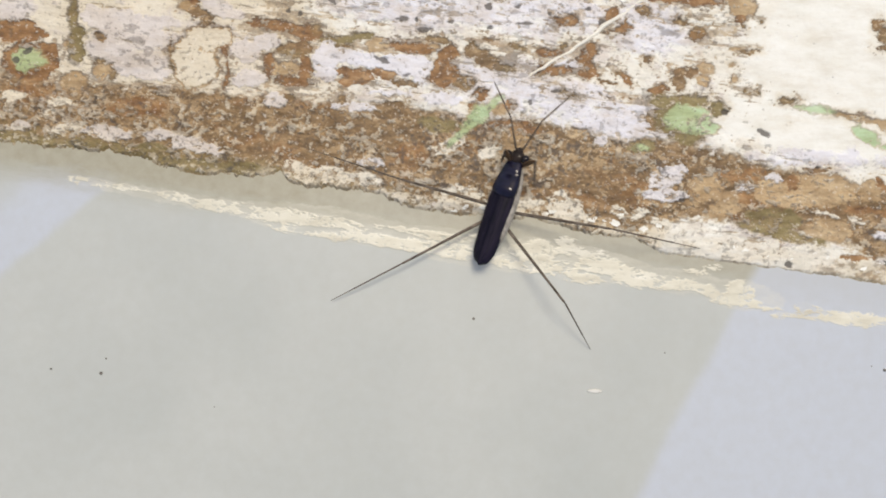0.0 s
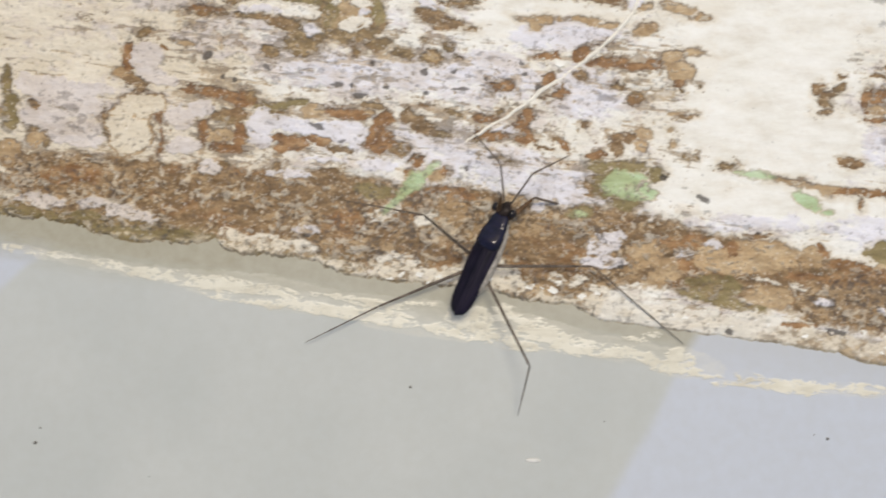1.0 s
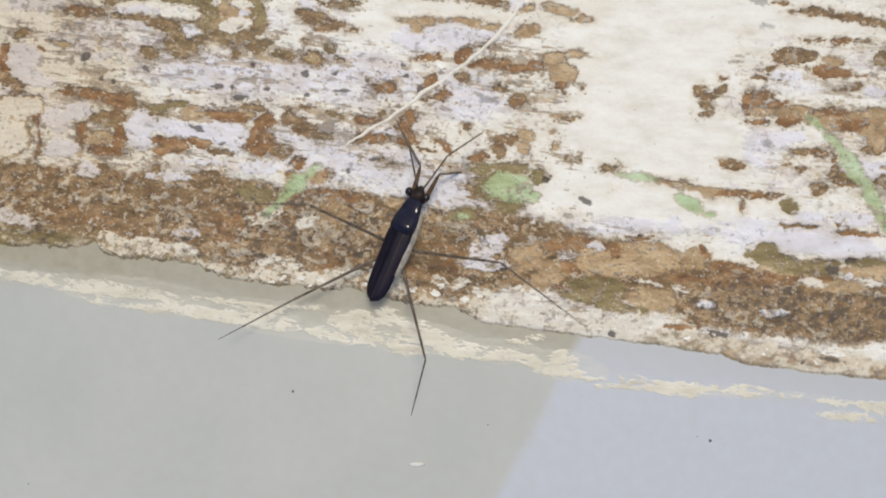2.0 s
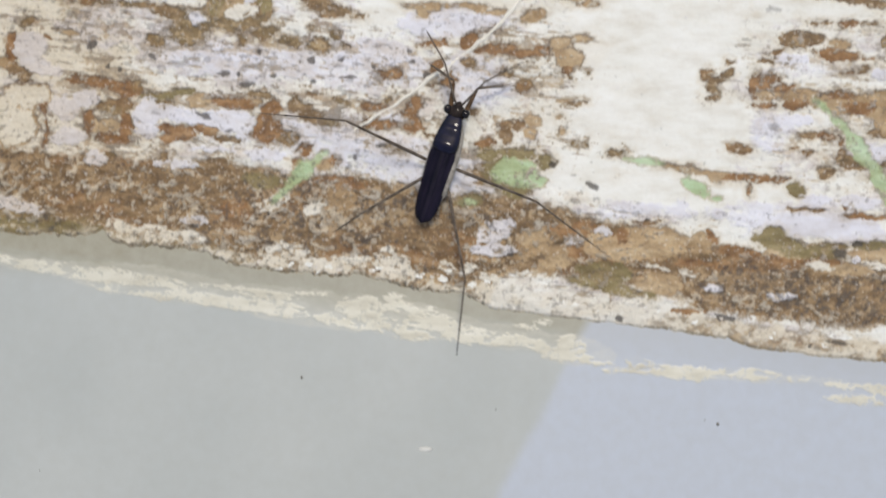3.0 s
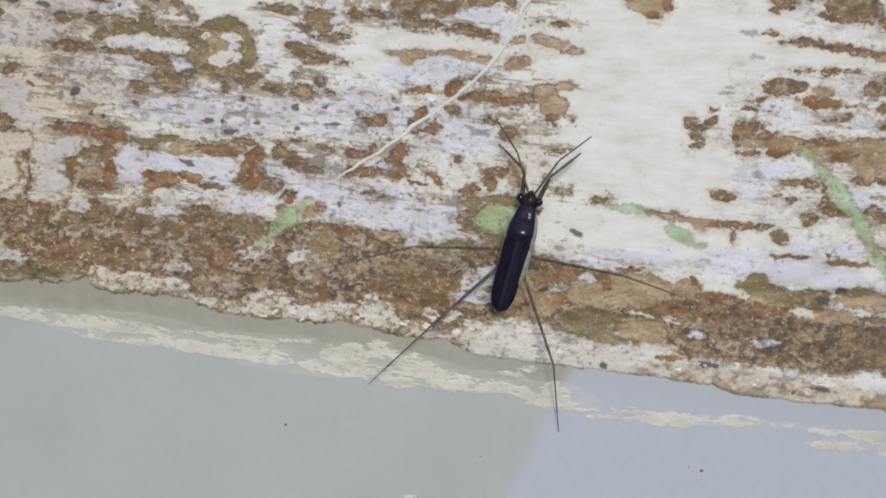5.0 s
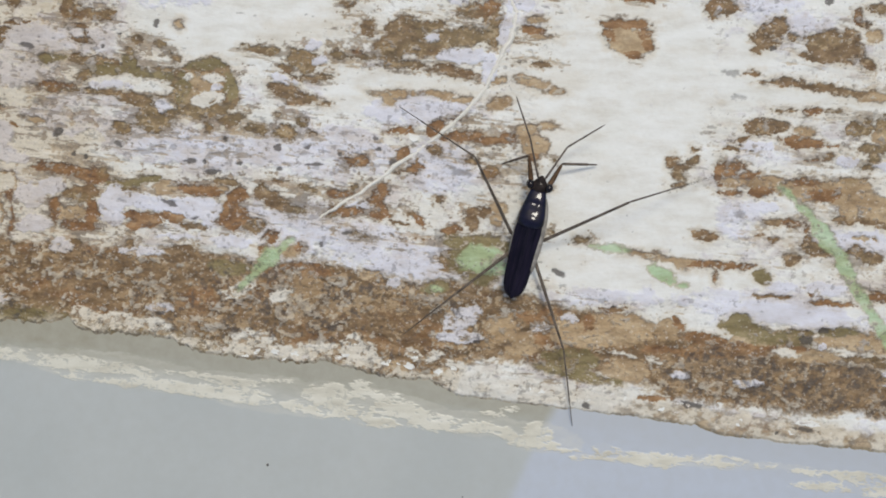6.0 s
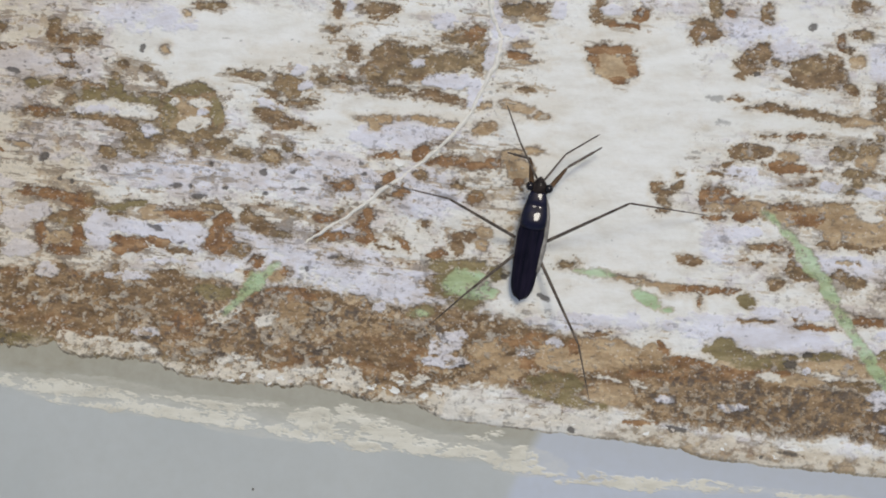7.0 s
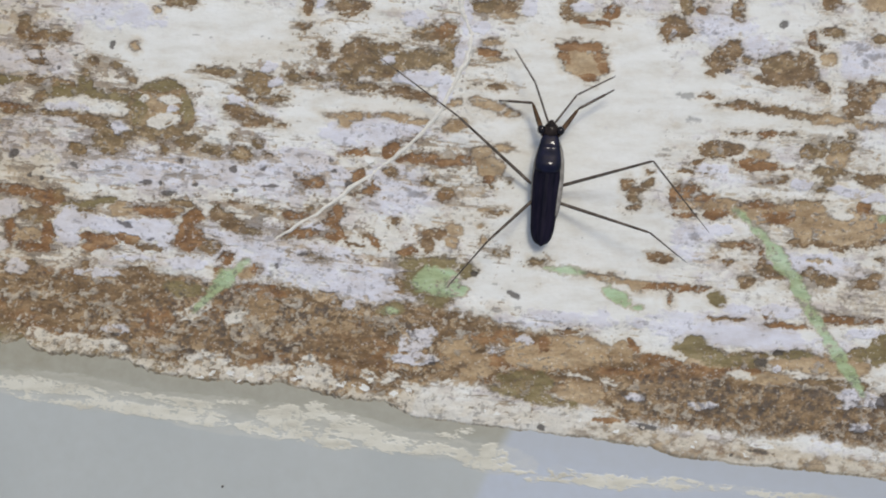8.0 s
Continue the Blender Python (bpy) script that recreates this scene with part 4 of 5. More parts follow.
    green = np.maximum(green, trail)

    # dirt, and the painted shadow below one raised chip
    pits_shade = np.maximum(patches(x, y, PITS_SHADE, 0.5 * rag2), 0.6 * patches(x, y, SMUDGES, rag, 0.15))
    tiny = smooth(fbm(s * 0.7, n, 0.45, 3, 157) + 0.25 * clump + 0.25 * cool - 0.30 * calm, 0.72, 0.86) * 0.45
    pits_shade = np.maximum(pits_shade, tiny)

    # tones of the bare ground
    rust = np.maximum(rust * (1 - 0.5 * smooth(0.7 * lump + 0.5 * fine, 0.15, 0.5)), 0.6 * smooth(fbm(s * 0.5, n, 1.8, 4, 163) + 0.35 * fine, 0.15, 0.55) * (1 - 0.5 * wood) * (1 - 0.85 * sand))
    tan = np.maximum(sand * (0.6 + 0.4 * smooth(0.6 * lump + 0.4 * fine, -0.4, 0.2)), 0.75 * np.maximum(wood, rust) * smooth(0.6 * lump + 0.5 * grit + 0.2 * clump, 0.08, 0.42))
    tan = np.maximum(np.maximum(tan, lip_stain), (0.70 - 0.15 * smooth(-x, 8, 20) - 0.42 * smooth(x, 14, 23)) * band * grains)
    tan = np.maximum(tan, 0.7 * (1 - bald) * (1 - band) * smooth(fbm(s * 0.5, n, 1.6, 4, 171), -0.1, 0.4))
    tan_rim = smooth(4 * sand * (1 - sand), 0.25, 0.85)
    rust = np.maximum(rust, 0.6 * tan_rim * smooth(lump + 0.5 * clump, -0.3, 0.2)) * (1 - 0.55 * band * grains) * (1 - 0.55 * band * smooth(x, 14, 22))
    olive = np.maximum(moss * (1 - 0.35 * smooth(lump, 0.1, 0.5)), (1 - smooth(up + 0.7 * fine + 0.4 * clump, 0.6, 2.2)) * smooth(-x, 14, 36))
    olive = np.maximum(olive, 0.3 * wood * (1 - band) * smooth(clump + 0.4 * lump, -0.2, 0.5))

    # brown stain soaked into the paint
    deep = np.maximum(depth_in(x, y, BARE + RUSTY) + rag, depth_in(x, y, SANDY + MOSSY) + rag2)
    halo = smooth(deep + 0.25 * lump, -0.75, 0.05)
    # narrow line at the paint edges, for their dark outlines
    verge = np.exp(-((deep - 0.03) / 0.13) ** 2) * (1 - 0.85 * np.maximum(white, creamy)) * (1 - band)
    soak = smooth(0.4 * clump + 0.55 * streak + 0.4 * fine + 0.5 * lump, -0.25, 0.7) * (0.76 - 0.56 * calm) + 0.30 * fret
    soak = np.maximum(soak, 0.85 * band)
    soak = np.maximum(soak, 0.7 * halo)
    soak = np.maximum(soak, near * (0.36 + 0.20 * smooth(-x, 3, 12) + 0.55 * smooth(x, 8, 18) + 0.3 * smooth(lump + 0.6 * clump, -0.1, 0.5)))
    soak = soak * (1 - 0.6 * white * (1 - near)) * (1 - 0.35 * creamy * (1 - near))
    soak = np.clip(soak + 0.85 * smooth(-x, 28, 41), 0, 1.0)

    # relief: every coat stands on the one below; edges curl a little
    z = (0.08 * fbm(s * 0.3, n, 1.0, 5, 181) + 0.025 * fbm(s, n, 0.3, 3, 187)) * (1 - 0.8 * calm)
    curl = smooth(4 * cream * (1 - cream), 0.2, 0.9) * smooth(lump + 0.4 * fine, -0.2, 0.3)
    z = z + 0.06 * green + 0.13 * cream + 0.09 * lav + 0.05 * curl + 0.02 * tan - 0.10 * pits_shade
    z = z - 0.05 * band * (1 - crumbs)
    crust = np.maximum(band, 1 - smooth(up, 1.6, 3.0))
    z = z + crust * (0.07 - 0.04 * smooth(x, -14, 0) * near) * (fbm(s * 0.8, n, 0.7, 4, 239, 0.65) + 0.4 * fine)
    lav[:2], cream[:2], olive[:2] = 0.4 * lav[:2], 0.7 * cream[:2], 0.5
    z = z - 0.14 * (1 - smooth(y - low, 0.0, 0.30)) ** 2
    z = z - 0.13 * smooth(x, -14, 0) * (1 - smooth(y - low, 0.0, 1.1))
    z[0] = LEDGE_Z - 0.05
    y[0] = y[0] - 0.20
    me = grid_mesh("worn_face", x, y, z)
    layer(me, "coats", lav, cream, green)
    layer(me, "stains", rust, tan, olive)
    crevice = (1 - smooth(up, 1.4, 2.8)) * smooth(0.6 * fine + 0.6 * fbm(s * 0.7, n, 0.6, 4, 243, 0.7), 0.42, 0.6)
    # darkness of the lip's crevices is put into the colour, without depth
    pits_shade = np.maximum(0.5 * crevice, pits_shade)
    dirt = smooth(0.6 * fbm(s, n, 0.34, 3, 191) + 0.5 * clump + 0.34 * smooth(x, 14, 22) + 0.12 * smooth(-x, 0, 16), 0.20, 0.5)
    pits_shade = np.maximum(0.85 * pits_shade, 0.68 * band * dirt * (1 - crumbs) * (1 - 0.8 * grains) * (1 - 0.8 * sand))
    c = np.maximum(cream, green)
    rim = smooth(4 * c * (1 - c), 0.3, 0.9)
    soak = np.maximum(soak, (1 - 0.4 * calm) * rim * smooth(fine + 0.35, 0, 0.4))
    # dark outlines of the paint edges: dirt and edge shadow put into colour
    pits_shade = np.maximum(pits_shade, 0.34 * rim * smooth(lump + 0.3 * clump, -0.1, 0.3) * (1 - 0.5 * calm))
    pits_shade = np.maximum(pits_shade, 0.5 * verge * smooth(lump + 0.5 * clump + 0.4 * fine, -0.35, 0.15))
    layer(me, "pits_shade", pits_shade)
    layer(me, "soak", soak)
    layer(me, "wear", (1 - 0.9 * calm) * (0.55 + 0.45 * np.maximum(band, smooth(0.6 * streak + 0.4 * clump + halo, -0.1, 0.8))))
    me.materials.append(MAT_BOARD)
    return me


def slab(sx, sy, sz, bevel=0.0):
    bm = bmesh.new()
    bmesh.ops.create_cube(bm, size=1.0)
    bmesh.ops.scale(bm, vec=(sx * MM, sy * MM, sz * MM), verts=bm.verts)
    if bevel:
        bmesh.ops.bevel(bm, geom=bm.edges[:], offset=bevel * MM, segments=3, profile=0.5, affect="EDGES")
    return bm


def chip_mesh(a, b, thick, rng):
    """A thin angular chip of paint with broken edges: half length a, half height b (mm)."""
    bm = bmesh.new()
    count = rng.randint(9, 15)
    ring = []
    for i in range(count):
        th = 2 * math.pi * (i + rng.uniform(-0.3, 0.3)) / count
        r = rng.uniform(0.5, 1.15)
        ring.append((a * r * math.cos(th), b * r * math.sin(th), rng.uniform(-0.015, 0.02)))
    low = [bm.verts.new((x * MM, y * MM, -thick * MM)) for x, y, z in ring]
    top = [bm.verts.new((x * 0.97 * MM, y * 0.97 * MM, (thick + z) * MM)) for x, y, z in ring]
    for i in range(count):
        j = (i + 1) % count
        bm.faces.new((low[i], low[j], top[j], top[i]))
    bmesh.ops.triangulate(bm, faces=[bm.faces.new(top)])
    return bm


board = tagged(new("painted_board"), "old wooden board with flaking cream and white paint", "board")
ob = new("worn_face", worn_face())
ob.parent = board
core = part("core", slab(420, 90, 11, 0.8), MAT_CORE, board)
core.matrix_basis = pose(-0.012, 34.0 * MM, -5.95 * MM, 0, 0, math.degrees(math.atan(EDGE_SLOPE)))


# loose paint flakes lifting along the crumbling lower edge
chip_rng = random.Random(19)
for i in range(125):
    x = chip_rng.uniform(-62, 41)
    if x < -30 or x < -22 and chip_rng.random() < 0.7:
        continue
    a = chip_rng.uniform(0.16, 0.5)
    b = a * chip_rng.uniform(0.35, 0.75)
    y = float(ragged_edge(np.array([[x]]))[0, 0]) + b + abs(chip_rng.gauss(0.1, 0.75)) + (0.8 if x > -12 else 0.0)
    f = part("paint_flake", chip_mesh(a, b, 0.045, chip_rng), chip_rng.choice((MAT_CREAM, MAT_CREAM, MAT_CORE)), board)
    for p in f.data.polygons:
        p.use_smooth = False
    f.matrix_basis = pose(x * MM, y * MM, chip_rng.uniform(0.02, 0.07) * MM, chip_rng.uniform(-9, 3), chip_rng.uniform(-7, 7), chip_rng.uniform(-30, 20))


# larger chips that stand off the face
LOOSE_FLAKES = [(29.62, -10.25, 0.45, 0.35, 30), (28.36, -17.04, 1.10, 0.30, -3), (-6.35, 8.23, 0.75, 0.40, -25)]
for i, (x, y, a, b, turn) in enumerate(LOOSE_FLAKES):
    f = part("paint_flake", chip_mesh(a, b, 0.05, chip_rng), MAT_LAVENDER if i % 3 == 0 else MAT_CREAM, board)
    for p in f.data.polygons:
        p.use_smooth = False
    f.matrix_basis = pose(x * MM, y * MM, 0.13 * MM, chip_rng.uniform(-5, 2), chip_rng.uniform(-4, 4), turn)


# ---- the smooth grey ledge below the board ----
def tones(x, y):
    """Where the ledge has a paler, bluer tone."""
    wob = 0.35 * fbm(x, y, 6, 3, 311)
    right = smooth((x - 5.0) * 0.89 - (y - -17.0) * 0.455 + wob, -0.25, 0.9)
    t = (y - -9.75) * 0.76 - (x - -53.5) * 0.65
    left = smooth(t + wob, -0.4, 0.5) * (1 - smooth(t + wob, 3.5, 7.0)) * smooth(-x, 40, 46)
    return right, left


def ledge_sheet():
    nx, ny = 300, 160
    x = np.linspace(-76, 56, nx)[None, :].repeat(ny, 0)
    w = np.linspace(0, 1, ny)[:, None]
    top = edge_line(x) - 6.3
    y = top + (-48 - top) * w
    z = LEDGE_Z + 0.02 * fbm(x, y, 14, 2, 301)
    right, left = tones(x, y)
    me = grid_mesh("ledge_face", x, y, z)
    layer(me, "pale_blue", np.clip(np.maximum(right, left), 0, 1))
    layer(me, "smear", 0 * x)
    layer(me, "grime_shade", 0 * x)
    me.materials.append(MAT_LEDGE)
    return me


def smear_strip():
    """The strip of the ledge beside the board, with old cream paint smeared and flaking along it."""
    cols, rows = 1180, 230
    x = np.linspace(-76, 56, cols)[None, :].repeat(rows, 0)
    w = np.linspace(0, 1, rows)[:, None]
    y = edge_line(x) + 3.0 - 9.4 * (1 - w)
    g = math.atan(EDGE_SLOPE)
    s, n = x * math.cos(g) + y * math.sin(g), y * math.cos(g) - x * math.sin(g)
    streak = fbm(s * 0.16, n, 0.7, 5, 331, 0.66)
    fine = fbm(s * 0.5, n, 0.5, 4, 337, 0.72)
    rag = 0.16 * streak + 0.26 * fine + 0.20 * fbm(s * 0.6, n, 1.4, 4, 341)
    cover = np.maximum.reduce([smooth(depth_in(x, y, r) + 1.25 * rag, -0.05, 0.06) for r in SMEARS])
    cover = cover * (1 - 0.9 * smooth(0.35 * streak + 0.9 * fine + 0.3 * fbm(s * 0.8, n, 1.2, 3, 351), 0.26, 0.36))
    cracks = smooth(np.abs(fbm(s * 1.6, n * 0.6, 1.7, 3, 347)), 0.0, 0.05)
    thin = smooth(depth_in(x, y, SMEAR_VEIL) + 0.6 * rag, -0.08, 0.12) * (0.7 + 0.5 * smooth(fine + streak, -0.3, 0.5))
    smear = np.maximum(cover * (0.4 + 0.6 * cracks), 0.27 * thin)
    z = LEDGE_Z + 0.02 * fbm(x, y, 14, 2, 301) + 0.004 + 0.035 * cover * (0.5 + 0.5 * cracks)
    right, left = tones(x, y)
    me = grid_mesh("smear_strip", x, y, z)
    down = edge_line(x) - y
    layer(me, "pale_blue", np.clip(np.maximum(right, left), 0, 1))
    layer(me, "smear", smear)
    # strongest at the board edge: olive grime and painted contact shadow
    layer(me, "grime_shade", (1 - smooth(down + 0.2 * fine + 0.5 * streak, 0.6, 4.4)) * (0.85 + 0.15 * smooth(-x, 20, 45)) * (1 - 0.8 * right) + 0.35 * (1 - smooth(down + 0.5 * fine + 0.3 * streak, 0.3, 1.2)) * smooth(-x, 34, 42))
    me.materials.append(MAT_LEDGE)
    return me


ledge = tagged(new("ledge"), "smooth grey-green glossy painted ledge", "ledge", kind="structure")
ob = new("ledge_face", ledge_sheet())
ob.parent = ledge
ob = tagged(new("smear_strip", smear_strip()), "cream paint smeared along the ledge")
ob.parent = ledge
base = part("ledge_base", slab(420, 140, 14, 0.8), MAT_LEDGE, ledge)
base.matrix_basis = pose(-0.0225, -81.3 * MM, (LEDGE_Z - 7.10) * MM, 0, 0, math.degrees(math.atan(EDGE_SLOPE)))


def crumb(name, x, y, size, material, label, category, k, long=1.0):
    """A tiny uneven grain lying on the ledge."""
    bm = bmesh.new()
    bmesh.ops.create_icosphere(bm, subdivisions=2, radius=size * MM)
    for v in bm.verts:
        v.co *= 1 + 0.45 * noise.noise(v.co * 2200 + Vector((k, 2 * k, 0)))
        v.co.x *= long
        v.co.z *= 0.5
    me = bpy.data.meshes.new(name)
    bm.to_mesh(me)
    bm.free()
    for p in me.polygons:
        p.use_smooth = True
    me.materials.append(material)
    ob = tagged(new(name, me), label, category, "specks on the ledge")
    ob.matrix_basis = pose(x * MM, y * MM, (LEDGE_Z + 0.3 * size) * MM, 0, 0, 40 * k)
    return ob


for i, (x, y, size) in enumerate(SPECKS):
    crumb("dirt_speck", x, y, size, MAT_SPECK, "tiny dark dirt speck lying on the grey ledge", "speck", i)
fleck = crumb("white_fleck", -8.5, -27.1, 0.2, MAT_FLECK, "small white paint fleck lying on the grey ledge", "fleck", 9, 3.4)
fleck.matrix_basis = pose(-8.5 * MM, -27.1 * MM, (LEDGE_Z + 0.06) * MM)


def strand(name, points, radius, material, label, z=0.06):
    cu = bpy.data.curves.new(name, "CURVE")
    cu.dimensions, cu.bevel_depth, cu.bevel_resolution, cu.resolution_u = "3D", radius * MM, 2, 6
    rng = random.Random(5)
    steps = [(i + k / 5, *(np.array(a) + (np.array(b) - np.array(a)) * k / 5)) for i, (a, b) in enumerate(zip(points, points[1:])) for k in range(5)]
    sp = cu.splines.new("NURBS")
    sp.use_endpoint_u, sp.order_u = True, 3
    sp.points.add(len(steps) - 1)
    for p, (f, x, y) in zip(sp.points, steps):
        p.co = ((x + rng.gauss(0, 0.045)) * MM, (y + rng.gauss(0, 0.045)) * MM, (z + 0.03 * math.sin(2.3 * f)) * MM, 1)
        p.radius = ((1.35 if f < 4.5 else 1.0) + rng.uniform(-0.25, 0.3)) * (1.0 if f < 8 else 1.0 - 0.16 * (f - 8))
    cu.materials.append(material)
    return tagged(new(name, cu), label, "fibre")


strand("dry_fibre", STRAND, 0.20, MAT_STRAND, "thin pale dried fibre stuck across the flaking board", 0.06)


# ---- the insect: lengths in mm, y towards the head ----
def loft(rings, sides=20, power=2.0):
    """A closed body of rings (y, centre z, half width, half height up, half height down)."""
    bm = bmesh.new()
    loops = []
    for y, cz, w, hu, hd in rings:
        ring = []
        for i in range(sides):
            a = 2 * math.pi * i / sides
            c, s = math.cos(a), math.sin(a)
            px = w * math.copysign(abs(c) ** (2 / power), c)
            pz = (hu if s > 0 else hd) * math.copysign(abs(s) ** (2 / power), s)
            ring.append(bm.verts.new((px * MM, y * MM, (cz + pz) * MM)))
        loops.append(ring)
    for lo, hi in zip(loops, loops[1:]):
        for i in range(sides):
            j = (i + 1) % sides
            bm.faces.new((lo[i], lo[j], hi[j], hi[i]))
    bm.faces.new(loops[0])
    bm.faces.new(loops[-1][::-1])
    bmesh.ops.recalc_face_normals(bm, faces=bm.faces)
    return bm


def rod(length, profile, sides=8, bow=0.0):
    """A tapered rod along x from the origin; profile: (share of length, radius)."""
    bm = bmesh.new()
    loops = []
    for f, r in profile:
        loops.append([bm.verts.new((f * length * MM, r * math.cos(2 * math.pi * i / sides) * MM,
                                    (r * math.sin(2 * math.pi * i / sides) + bow * 4 * f * (1 - f)) * MM)) for i in range(sides)])
    for lo, hi in zip(loops, loops[1:]):
        for i in range(sides):
            j = (i + 1) % sides
            bm.faces.new((lo[i], lo[j], hi[j], hi[i]))
    bm.faces.new(loops[0])
    bm.faces.new(loops[-1][::-1])
    bmesh.ops.recalc_face_normals(bm, faces=bm.faces)
    return bm


def forewing(side):
    """One long folded wing, a curved plate; side -1 or 1."""
    bm = bmesh.new()
    nu, nv = 9, 26
    top, low = [], []
    for j in range(nv):
        f = j / (nv - 1)
        y = 1.7 - 7.1 * f
        half = 1.15 * (1 - 0.20 * f * f) * math.sqrt(max(0.0, 1 - max(0.0, (f - 0.72) / 0.28) ** 2.6)) * (0.86 + 0.14 * min(1, f / 0.15)) + 0.02
        rt, rl = [], []
        for i in range(nu):
            g = i / (nu - 1)
            px = side * (-0.28 * (1 - g) * min(1.0, half) + half * g)
            z = 0.60 - 0.28 * f - 0.42 * g ** 2.4 + (0.03 if side > 0 else 0.0) * (1 - g)
            rt.append(bm.verts.new((px * MM, y * MM, z * MM)))
            rl.append(bm.verts.new((px * MM, y * MM, (z - 0.05) * MM)))
        top.append(rt)
        low.append(rl)
    for j in range(nv - 1):
        for i in range(nu - 1):
            bm.faces.new((top[j][i], top[j][i + 1], top[j + 1][i + 1], top[j + 1][i]))
            bm.faces.new((low[j][i], low[j + 1][i], low[j + 1][i + 1], low[j][i + 1]))
        for i in (0, nu - 1):
            bm.faces.new((top[j][i], top[j + 1][i], low[j + 1][i], low[j][i]))
    for j in (0, nv - 1):
        for i in range(nu - 1):
            bm.faces.new((top[j][i], low[j][i], low[j][i + 1], top[j][i + 1]))
    bmesh.ops.recalc_face_normals(bm, faces=bm.faces)
    return bm


def vein(side, share):
    """A fine raised rib along a wing."""
    bm = bmesh.new()
    rows = []
    for j in range(18):
        f = 0.06 + 0.86 * j / 17
        half = 1.15 * (1 - 0.20 * f * f) * (1.0 if f < 0.72 else math.sqrt(max(0.0, 1 - ((f - 0.72) / 0.28) ** 2.6)))
        g = share + 0.05 * math.sin(3 * f)
        px = side * (-0.28 * (1 - g) + half * g)
        z = 0.60 - 0.28 * f - 0.42 * g ** 2.4 + 0.012
        y = 1.7 - 7.1 * f
        rows.append([bm.verts.new(((px + dx) * MM, y * MM, (z + dz) * MM)) for dx, dz in ((-0.035, -0.03), (0, 0.03), (0.035, -0.03))])
    for lo, hi in zip(rows, rows[1:]):
        for i in range(2):
            bm.faces.new((lo[i], lo[i + 1], hi[i + 1], hi[i]))
    return bm


def ball(sx, sy, sz):
    bm = bmesh.new()
    bmesh.ops.create_uvsphere(bm, u_segments=16, v_segments=10, radius=MM)
    bmesh.ops.scale(bm, vec=(sx, sy, sz), verts=bm.verts)
    return bm


strider = tagged(new("water_strider"), "slender black winged water strider standing on long thin legs", "insect")
part("abdomen", loft([(-4.6, -0.12, 0.25, 0.2, 0.2), (-4.0, -0.15, 0.65, 0.34, 0.38), (-2.5, -0.2, 1.2, 0.44, 0.55), (-0.8, -0.2, 1.36, 0.5, 0.7),
                      (0.8, -0.15, 1.36, 0.5, 0.75), (2.0, -0.12, 1.27, 0.42, 0.65), (2.9, -0.12, 1.08, 0.34, 0.55), (3.6, -0.14, 0.8, 0.26, 0.45)]), MAT_SIDE, strider, "pale silvery underside").location.x = 0.09 * MM


def thorax_shape():
    bm = loft([(0.1, 0.29, 0.6, 0.307, 0.27), (0.5, 0.26, 0.92, 0.457, 0.35), (0.9, 0.23, 1.06, 0.558, 0.43), (1.3, 0.20, 1.12, 0.632, 0.51), (1.6, 0.18, 1.13, 0.660, 0.54), (1.8, 0.16, 1.12, 0.660, 0.54), (1.95, 0.15, 1.11, 0.641, 0.54),
               (2.1, 0.14, 1.1, 0.613, 0.54), (2.25, 0.13, 1.08, 0.584, 0.54), (2.4, 0.12, 1.05, 0.554, 0.54), (2.5, 0.11, 1.03, 0.528, 0.54), (2.65, 0.10, 1, 0.472, 0.54), (2.8, 0.09, 0.97, 0.416, 0.54), (2.95, 0.08, 0.94, 0.366, 0.54),
               (3.1, 0.07, 0.91, 0.362, 0.49), (3.25, 0.06, 0.88, 0.384, 0.47), (3.4, 0.04, 0.85, 0.390, 0.46), (3.55, 0.03, 0.82, 0.366, 0.45), (3.75, 0.02, 0.78, 0.321, 0.42), (4, 0.00, 0.68, 0.280, 0.40), (4.15, 0.00, 0.56, 0.220, 0.38)], 44, 2.7)
    for v in bm.verts:  # a low hump on the back, a short furrow in front of it, a blunt end over the wings
        x, y, z = v.co / MM
        if z > 0.2:
            v.co.z += 0.07 * MM * math.exp(-(x / 0.75) ** 2 - ((y - 1.5) / 0.33) ** 2)
            v.co.z -= 0.03 * MM * math.exp(-(x / 0.17) ** 2 - ((y - 2.9) / 0.4) ** 2)
        if y < 1.4:
            v.co.y = (1.4 - 0.38 * (1.4 - y)) * MM
    return bm


thorax = part("thorax", thorax_shape(), MAT_THORAX, strider, "glossy black back")
part("head", loft([(4.0, 0.0, 0.42, 0.28, 0.32), (4.25, 0.02, 0.62, 0.38, 0.40), (4.6, 0.02, 0.70, 0.41, 0.42), (4.9, -0.02, 0.54, 0.35, 0.38), (5.12, -0.06, 0.36, 0.27, 0.32), (5.3, -0.12, 0.22, 0.18, 0.22), (5.42, -0.18, 0.1, 0.1, 0.12)], 20), MAT_HEAD, strider, "dull brown-black head")
for sx in (-1, 1):
    e = part("eye", ball(0.36, 0.40, 0.36), MAT_EYE, strider)
    e.matrix_basis = pose(sx * 0.80 * MM, 4.52 * MM, 0.10 * MM, 0, 0, sx * -14)
    w = part("forewing", forewing(sx), MAT_WING, strider)
    for share in (0.22, 0.52, 0.8):
        part("vein", vein(sx, share), MAT_VEIN, w)

